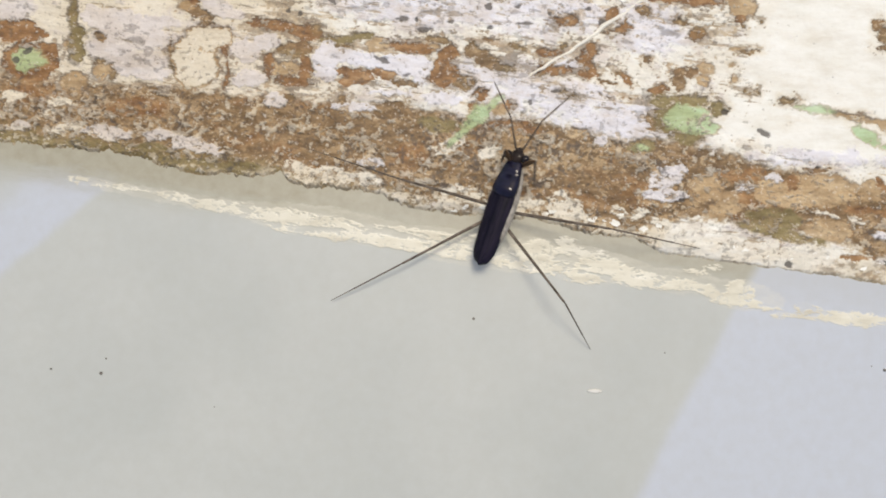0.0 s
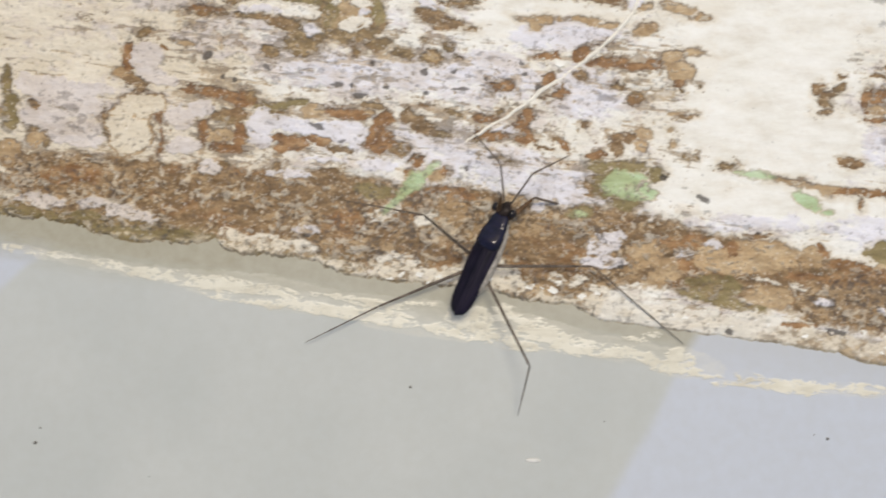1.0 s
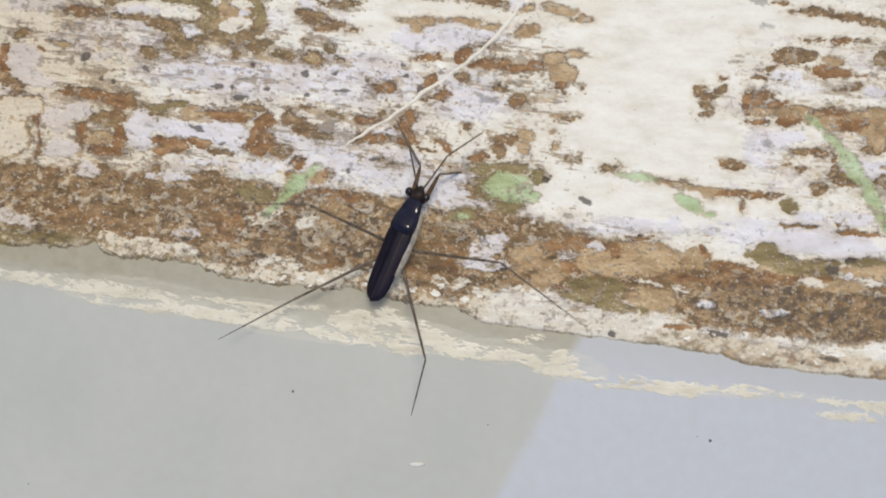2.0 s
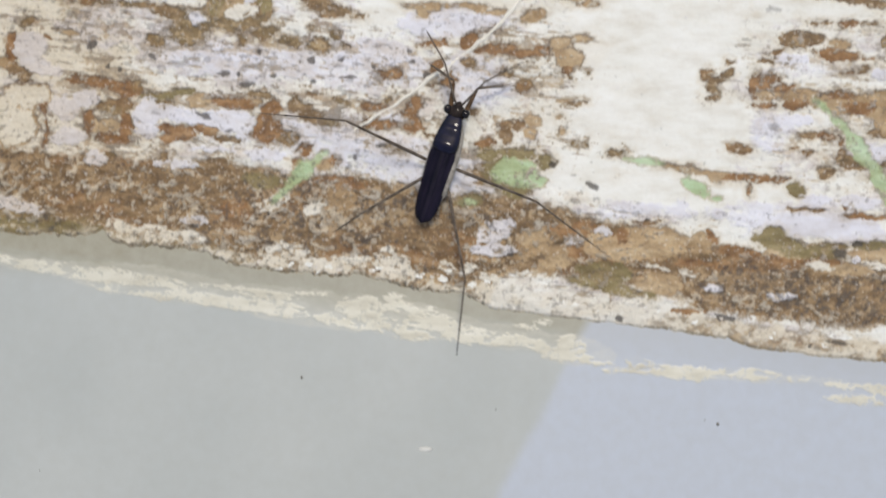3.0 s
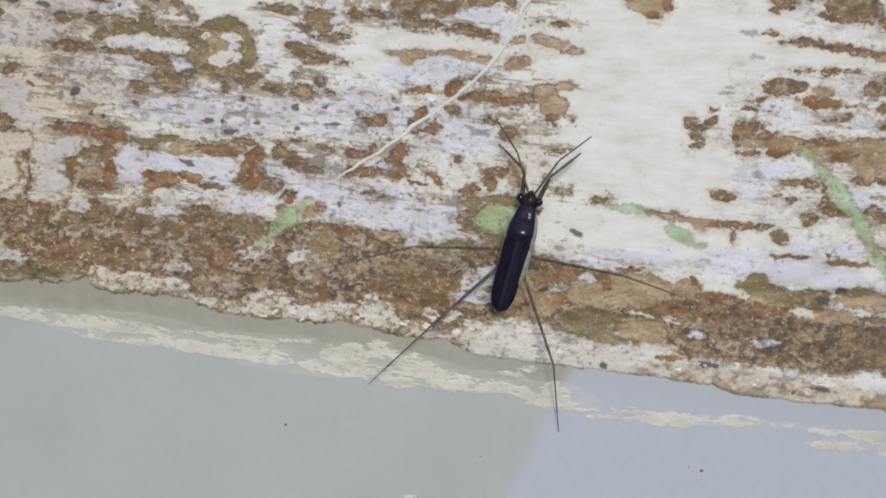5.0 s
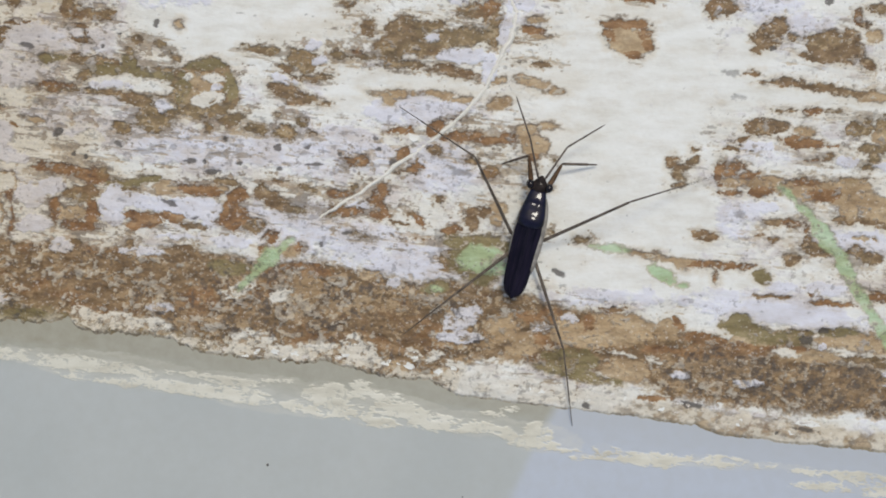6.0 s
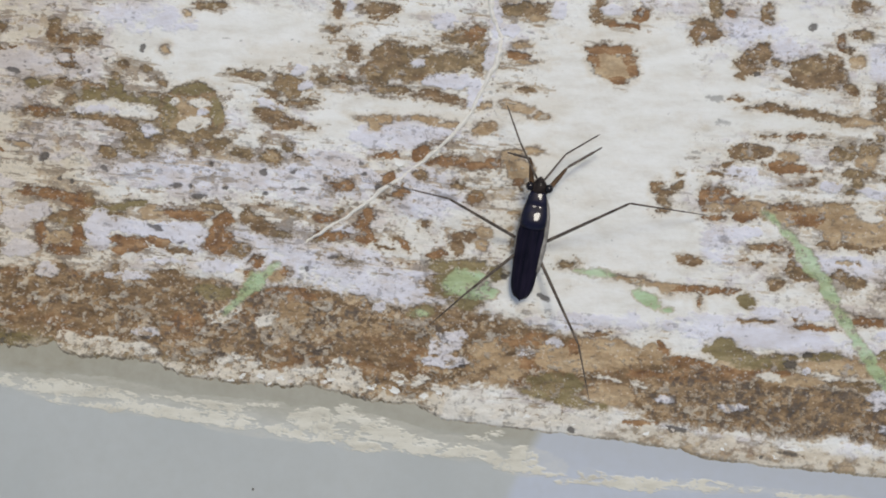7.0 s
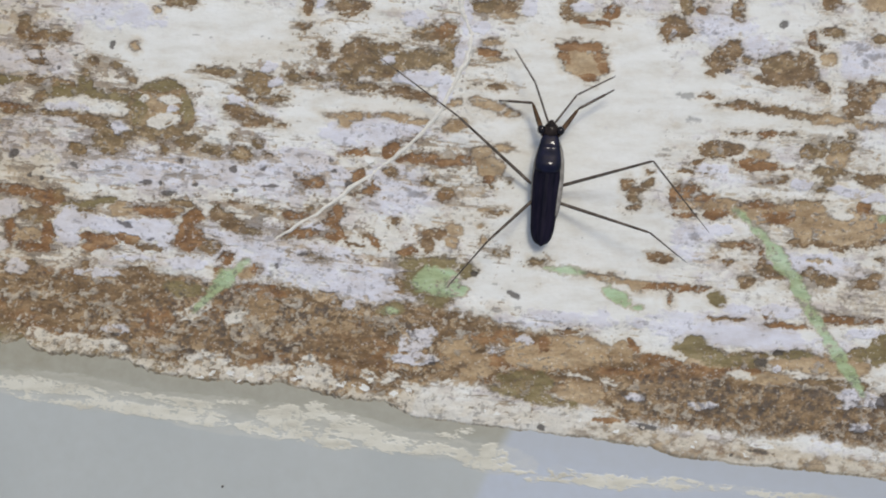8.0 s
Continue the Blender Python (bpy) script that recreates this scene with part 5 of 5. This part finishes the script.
# legs and feelers: hip (mm), lengths, then seconds, thigh heading and rise, shin heading and rise, in degrees on the body
MIDDLE_LEFT = [
    (0, -174.7, 44.7, -180, -10.7), (0.3, -170.7, 44.8, -169.8, -9.8), (0.5, -160.2, 48.7, -165.9, -14.4), (0.7, -98.1, 72.1, -166.9, -32.5),
    (0.8, -100.5, 81.9, -166.2, -38.4), (1, -207.3, 72.5, -170.3, -28.1), (1.2, -190.5, 77.9, -168.2, -32.3), (1.5, -159, 73.1, -167.7, -32),
    (2.8, -202.2, 42.9, -168.9, -25.4), (3, -188.5, 42.9, -170.3, -29), (3.3, -226.4, 22.8, -195, -24), (3.5, -226.4, 22.8, -195, -24),
    (3.6, -259.4, 46.5, -235.3, -35), (3.7, -217.9, 42.6, -199, -7.9), (3.8, -217.9, 42.6, -199, -7.9), (4, -215.4, 46.7, -197.5, -6.6),
    (4.2, -198, 57.7, -149.6, -21.9), (4.5, -167.8, 58.2, -151.4, -7.6), (4.7, -157.5, 44.9, -149.3, -13.7), (5.8, -219.1, 34.5, -196.4, -26.4),
    (6, -233.5, 33.8, -198.4, -35.3), (6.2, -223.8, -5.3, -181.5, 2), (6.5, -222.4, 40, -150, -32.5), (7, -207.6, 42.3, -179.1, -36.4),
    (7.5, -226.2, 16.8, -220.6, -22.2), (7.8, -225.8, 11.1, -215, -20.5), (8, -217.9, 15.8, -212.7, -15.3),
]
HIND_LEFT = [
    (0, -131.2, 14.2, -133.4, 5.3), (0.3, -134.4, 13.5, -127.4, 2.9), (0.5, -127.7, 11.1, -126.4, 1.6), (0.7, -118.8, 10.3, -123.8, 1.3),
    (0.8, -124.4, 12.7, -121.8, 2.3), (1, -131.8, 7.5, -127.1, 11.5), (1.2, -124, 6.1, -126.4, 10.4), (1.5, -127.1, 8.9, -127.3, 8.5),
    (2.8, -127.8, 28.7, -134.9, -28.8), (3, -124.6, 51.4, -138.3, -54.5), (3.3, -138, 58.7, -130.3, -56.1), (3.5, -138, 58.7, -130.3, -56.1),
    (3.6, -188.6, 70.8, -156, -51.3), (3.7, -133.4, 17, -127.6, 2.8), (3.8, -133.4, 17, -127.6, 2.8), (4, -130.2, 16.5, -126.6, 4),
    (4.2, -133, 7.8, -126.1, 13.7), (4.5, -127.4, 11.1, -126.4, 5.1), (4.7, -122.4, 0.2, -121.4, 8.6), (5.8, -128.9, 39.7, -130.5, -56),
    (6, -131.7, 47.3, -125.4, -33.2), (6.2, -137.5, 47.1, -120.6, -41.8), (6.5, -141.7, 64.3, -129.6, -46.1), (7, -141.4, 60.1, -124.2, -40),
    (7.5, -131.3, 58, -124.1, -44.5), (7.8, -135.2, 62.8, -125.9, -40.3), (8, -134.5, 56.1, -126.1, -38.3),
]
MIDDLE_RIGHT = [
    (0, 8.6, 4.4, 10.3, -48.7), (0.3, 17.5, 15.2, 6.3, -55.9), (0.5, 10, 17.3, 0.8, -55.4), (0.7, 16, 19.2, 4.7, -56.7),
    (0.8, 22.7, 27, 4.1, -63.4), (1, 27.3, -24.3, -16.1, -23), (1.2, 22.6, -10.4, -12.6, -32), (1.5, 17.5, 12.3, -18.2, -48.2),
    (2.8, -0.9, 21, -7.8, -33.1), (3, -3.9, 29.1, -19.4, -39), (3.3, 18.7, 25.3, -37, -38.1), (3.5, 18.7, 25.3, -37, -38.1),
    (3.6, -19.1, 52.6, -39.8, -52.8), (3.7, 24.7, 14.5, 14.1, -46.9), (3.8, 24.7, 14.5, 14.1, -46.9), (4, 25.4, 12.1, 18.2, -49.4),
    (4.2, 14.8, 22.5, -1.6, -60.8), (4.5, 10.3, 17.5, 12.4, -60.7), (4.7, 2.1, 25.3, -2.3, -51.2), (5.8, 29.6, 26.8, 25.2, -34.9),
    (6, 40.7, 22.5, 27.5, -41.1), (6.2, 31.4, 30.6, -45.6, -34.4), (6.3, 39.9, 28.5, 6.9, -44.7), (6.5, 39.9, 28.5, 6.9, -44.7),
    (7, 38.9, 28.1, -3.3, -43.5), (7.5, 39.3, 33.2, -23, -43.9), (7.8, 25.4, 35.1, -32, -33.6), (8, 20.1, 33.1, -40.4, -38.4),
]
HIND_RIGHT = [
    (0, -31.9, 3.2, -52.1, -52.9), (0.3, -30, 7.4, -61.1, -59.2), (0.5, -33.4, 6.3, -59.1, -50.8), (0.7, -27.1, 3.1, -65.6, -47.8),
    (0.8, -28.6, 5.9, -80.1, -52.8), (1, -35.4, 9.6, -89.2, -47.4), (1.2, -32.1, 5.4, -83.5, -44.1), (1.5, -38.8, 5.8, -92.3, -44.5),
    (2.8, -59.6, 1.1, -80, -22.2), (3, -60.8, 3.9, -79.4, -12.7), (3.3, -32.9, 14.7, -60.9, -24.9), (3.5, -32.9, 14.7, -60.9, -24.9),
    (3.6, -87.3, 40, -104.8, -38.2), (3.7, -34.4, -3.6, -57.4, -38.2), (3.8, -34.4, -3.6, -57.4, -38.2), (4, -33.3, -4, -59.2, -41.6),
    (4.2, -34.1, 33.2, -69.5, -53.2), (4.5, -47.1, -7.1, -78.4, -48.2), (4.7, -55.7, -3.7, -76.4, -33.4), (5.8, -56.5, -3.5, -66.6, -14.3),
    (6, -57.9, 3.4, -69.2, -7.8), (6.2, -57.3, 12.5, -66.5, -19.1), (6.5, -60.2, 35.9, -73.2, -17.2), (7, -53.4, 31.6, -69.2, -30.5),
    (7.5, -52, 33, -72.2, -38), (7.8, -8.9, 35.2, -38.2, -50.5), (8, -13.5, 21.2, -31.3, -46.2),
]
FRONT_LEFT = [
    (0, 81.4, 79.2, -142.8, -69.9), (0.3, 75.3, 78.4, -179.4, -64.5), (0.5, 69.8, 76.9, -204.8, -61.1), (0.7, 38.3, 78.6, -194.3, -60.8),
    (0.8, 22.5, 79.5, -189, -60.7), (1, 73.1, 62.4, -203.9, -64.8), (1.2, 82.8, 46.2, -200.3, -49.1), (1.5, 94.9, 21.2, -196.3, -25.9),
    (2.8, 93.6, 9.1, -237.4, -1), (3, 99.7, 7.6, -199.2, -37.8), (3.3, 96.3, -1.9, -230.1, -17.7), (3.5, 96.3, -1.9, -230.1, -17.7),
    (3.6, 77.5, 34.8, -249.8, -52.3), (3.7, 115.6, 58.7, -146.8, -35.3), (3.8, 115.6, 58.7, -146.8, -35.3), (4, 118.5, 63.1, -149.8, -30),
    (4.2, 107.5, 57.2, -150.5, -51.7), (4.5, 102.2, 34.6, -136.4, -44.5), (4.7, 102.6, 10.6, -211.1, -16.3), (5.8, 97.1, 22.3, -187.7, -42.1),
    (6, 108.8, 10, -150.9, -48.2), (6.2, 130.1, 16.5, -140.6, -52.9), (6.5, 102.5, 21.7, -211.5, -49.7), (7, 101.5, 18.3, -182.8, -54.9),
    (7.5, 131.1, 17.8, -126.5, -69.1), (7.8, 100.4, -28.4, -214.6, -26), (8, 113.6, 4.7, -184.7, -35.1),
]
FRONT_RIGHT = [
    (0, 15.6, 56.3, -94.7, -58.6), (0.3, 53.1, 50.9, 19.6, -64.2), (0.5, 75.8, 46.6, 90.4, -68.3), (0.7, 63.3, 50.4, 57.8, -66.9),
    (0.8, 57.1, 52.3, 41.5, -66.2), (1, 69.1, -15.1, 18.6, -51.9), (1.2, 75.5, -7.2, 29.2, -50.9), (1.5, 82.7, 3.9, 42.1, -49.8),
    (2.8, 63.7, 32.7, 78.3, -74.5), (3, 81.8, -3.9, 28.5, -34.5), (3.3, 56.5, 16.1, -83.6, -71.8), (3.5, 56.5, 16.1, -83.6, -71.8),
    (3.6, 69.6, 42.1, 50.3, -65.2), (3.7, 44.1, -37.6, -11.9, -26.2), (3.8, 44.1, -37.6, -11.9, -26.2), (4, 48, -42.9, -13.5, -32.1),
    (4.2, 75.5, -8.3, 25, -58), (4.5, 74.3, 0.4, 52.1, -41.4), (4.7, 78.2, 4.6, 57.5, -14.8), (5.8, 74, 30.2, 37.2, -69.5),
    (6, 73.2, -15.2, 12.4, -33.2), (6.2, 63.4, 22.4, -5.4, -52.2), (6.5, 64.6, 16.1, -23.8, -55.5), (7, 58.8, -13.7, 38.3, -23.1),
    (7.5, 66.6, -31.5, 3.5, -34.2), (7.8, 56.8, -26.6, 23.7, -25.3), (8, 57.4, -3, 33.1, -16.7),
]
FEELER_LEFT = [
    (0, 105.7, 52.6, 134.7, -4.2), (0.3, 114, 45.6, 142.3, -5.3), (0.5, 116.1, 39.8, 144.3, -6.7), (0.7, 114.8, 55.1, 146.3, 2.1),
    (0.8, 114.1, 62.8, 147.4, 6.4), (1, 114, 33.5, 155.3, -0.2), (1.2, 116, 36.2, 153.5, -7), (1.5, 116.4, 39.6, 148.6, -17.5),
    (2.8, 116.5, 32.9, 131.6, -18.3), (3, 122.2, 15.6, 138.5, -20), (3.3, 105.3, 41, 132.3, -21.8), (3.5, 105.3, 41, 132.3, -21.8),
    (3.6, 74.8, 40.1, 87.7, -27.4), (3.7, 108.5, 29.1, 134.9, 2.2), (3.8, 108.5, 29.1, 134.9, 2.2), (4, 121.6, 22.9, 131.4, 7.1),
    (4.2, 114.7, 35.8, 138, -18), (4.5, 112.8, 38.3, 135.5, -5.5), (4.7, 121.9, 6.8, 144.5, 42.2), (5.8, 114.7, 10.9, 124.6, 10.9),
    (6, 115.6, 14.4, 122.6, -2.3), (6.2, 116.9, 30.5, 122, -12.7), (6.5, 118.6, 3.7, 129.6, -9.6), (7, 124.3, 11.1, 119.8, -23.1),
    (7.5, 118, 48.3, 124.3, -11.7), (7.8, 119.2, 34.9, 128.4, -22.8), (8, 113.8, 10.7, 124.7, -16.6),
]
FEELER_RIGHT = [
    (0, 64, 31.8, 70, -31.5), (0.3, 76.8, 21.2, 63.4, -24.4), (0.5, 82.3, 13.2, 55.6, -20.6), (0.7, 92.4, -12.8, 58.3, 3.9),
    (0.8, 97.4, -25.8, 59.7, 16.1), (1, 71.2, 26, 55.9, -20.7), (1.2, 72.5, 25.9, 60.2, -16.1), (1.5, 72.2, 25, 64.4, -9.8),
    (2.8, 72.5, -11.4, 35.9, 14.5), (3, 53.9, 41.7, 45.8, -8), (3.3, 44, 33.1, 28.8, -18.4), (3.5, 44, 33.1, 28.8, -18.4),
    (3.6, 49, 36, 40.5, -38), (3.7, 71, 4.6, 46, -7.4), (3.8, 71, 4.6, 46, -7.4), (4, 74.9, 8.3, 55.1, -12),
    (4.2, 76.9, 15.2, 53.7, -22), (4.5, 70.3, 17, 56, -23.4), (4.7, 67.7, 21.6, 54.9, -18.5), (5.8, 67.7, -10.5, 45, 12.4),
    (6, 69.3, -20.2, 44.5, 8), (6.2, 61.6, -32, 44.9, 13.9), (6.5, 67, -31.4, 38.6, 15.3), (7, 58.6, -36.9, 40.9, 26.8),
    (7.5, 39, -40.1, 40.7, 21.8), (7.8, 43.2, -45.1, 39.6, 26.7), (8, 57.1, -26.3, 28.2, 20.2),
]
LEG_TABLE = [
    ("middle_leg", (-1.25, -0.1, -0.6), (8.6, 10.8), MIDDLE_LEFT),
    ("hind_leg", (-1.0, -1.5, -0.6), (8.4, 7.2), HIND_LEFT),
    ("middle_leg", (1.25, -0.1, -0.6), (8.6, 10.8), MIDDLE_RIGHT),
    ("hind_leg", (1.0, -1.5, -0.6), (8.4, 7.2), HIND_RIGHT),
    ("front_leg", (-0.55, 4.0, -0.5), (3.0, 3.7), FRONT_LEFT),
    ("front_leg", (0.55, 4.0, -0.5), (3.0, 3.7), FRONT_RIGHT),
    ("antenna", (-0.28, 5.15, 0.1), (3.5, 3.6), FEELER_LEFT),
    ("antenna", (0.28, 5.15, 0.1), (3.5, 3.6), FEELER_RIGHT),
]


def bone(heading, rise):
    return Matrix.Rotation(radians(heading), 4, "Z") @ Matrix.Rotation(radians(-rise), 4, "Y")


def limb(name, tip_name, hip, lengths, profiles, materials, tip_label=""):
    upper = part(name, rod(lengths[0], profiles[0]), materials[0], strider)
    upper.matrix_basis = Matrix.Translation(Vector(hip) * MM)
    lower = part(tip_name, rod(lengths[1], profiles[1]), materials[1], upper)
    lower.matrix_basis = Matrix.Translation((lengths[0] * MM, 0, 0))
    return upper, lower


THIGH = ((0, 0.09), (0.04, 0.15), (0.3, 0.142), (0.8, 0.108), (0.97, 0.10), (1.0, 0.05))
SHIN = ((0, 0.05), (0.015, 0.082), (0.3, 0.066), (0.62, 0.058), (0.66, 0.072), (0.68, 0.045), (0.9, 0.035), (1.0, 0.02))
FORE_THIGH = ((0, 0.12), (0.1, 0.23), (0.5, 0.215), (0.9, 0.14), (1.0, 0.06))
FORE_SHIN = ((0, 0.07), (0.05, 0.12), (0.6, 0.11), (0.7, 0.13), (0.74, 0.08), (0.95, 0.07), (1.0, 0.03))
FEELER = ((0, 0.06), (0.06, 0.1), (0.5, 0.085), (0.93, 0.08), (1.0, 0.06))
FEELER_TIP = ((0, 0.05), (0.05, 0.08), (0.45, 0.07), (0.5, 0.085), (0.55, 0.065), (0.9, 0.06), (1.0, 0.02))
SHAPES = {"middle_leg": (THIGH, SHIN), "hind_leg": (THIGH, SHIN), "front_leg": (FORE_THIGH, FORE_SHIN), "antenna": (FEELER, FEELER_TIP)}
limbs = []
for name, hip, lengths, rows in LEG_TABLE:
    up_lo = limb(name, "antenna_tip" if name == "antenna" else "shin", hip, lengths, SHAPES[name], (MAT_LEGPALE if name == "front_leg" else MAT_LEG, MAT_LEG))
    limbs.append((*up_lo, hip, lengths, rows))

# seconds, x, y, z (mm), nose up, lean, turn
BODY_ROWS = [
    (0.0, -17.37, -10.67, 2.46, 2.00, -18.00, -19.19),
    (0.3, -16.19, -10.86, 2.46, 2.00, -18.00, -23.21),
    (0.5, -16.48, -9.40, 2.46, 2.00, -18.00, -22.56),
    (0.7, -15.93, -8.48, 2.46, 0.67, -19.33, -27.34),
    (0.8, -14.15, -8.85, 2.46, 0.00, -20.00, -29.73),
    (1.0, -13.23, -9.10, 2.43, 0.00, -18.00, -24.73),
    (1.2, -13.66, -8.53, 2.40, -1.60, -18.80, -25.65),
    (1.5, -12.17, -8.54, 2.35, -4.00, -20.00, -24.52),
    (2.8, -8.12, -3.34, 2.30, 0.00, -6.00, -18.76),
    (3.0, -7.03, -1.90, 2.38, 5.31, -6.00, -18.52),
    (3.3, -5.19, 0.65, 2.40, 7.34, -6.00, -14.90),
    (3.5, -4.79, 0.51, 2.42, 8.70, -6.00, -12.49),
    (3.6, -4.54, -7.88, 5.16, 0.00, -6.00, 13.28),
    (3.7, -1.95, -13.89, 2.46, 2.00, -16.00, -27.07),
    (3.8, -1.91, -13.94, 2.46, 2.00, -16.00, -27.07),
    (4.0, -1.77, -13.93, 2.46, 2.00, -18.00, -29.01),
    (4.2, -0.67, -11.71, 2.44, 0.00, -18.00, -22.74),
    (4.5, -0.16, -9.43, 2.35, -5.00, -22.00, -17.57),
    (4.7, 0.07, -7.56, 2.30, -3.00, -14.00, -16.93),
    (5.8, 2.82, -1.71, 2.30, 0.00, -6.00, -13.47),
    (6.0, 3.26, -0.66, 2.41, 7.87, -6.00, -14.46),
    (6.2, 3.99, 0.15, 2.41, 8.07, -6.00, -12.84),
    (6.5, 4.59, 0.22, 2.43, 8.95, -6.00, -10.13),
    (7.0, 4.88, 1.36, 2.44, 10.18, -6.00, -10.06),
    (7.5, 6.57, 3.33, 2.45, 10.80, -6.00, -6.73),
    (7.8, 7.62, 4.63, 2.44, 10.28, -6.00, -5.28),
    (8.0, 8.90, 5.90, 2.38, 5.56, -6.00, -5.04),
]


def motions():
    walk(strider, [(t, pose(x * MM, y * MM, z * MM, rx, ry, rz)) for t, x, y, z, rx, ry, rz in BODY_ROWS])
    for upper, lower, hip, lengths, rows in limbs:
        at = Matrix.Translation(Vector(hip) * MM)
        knee = Matrix.Translation((lengths[0] * MM, 0, 0))
        walk(upper, [(t, at @ bone(a, e)) for t, a, e, b, f in rows])
        walk(lower, [(t, knee @ bone(a, e).inverted() @ bone(b, f)) for t, a, e, b, f in rows])


motions()
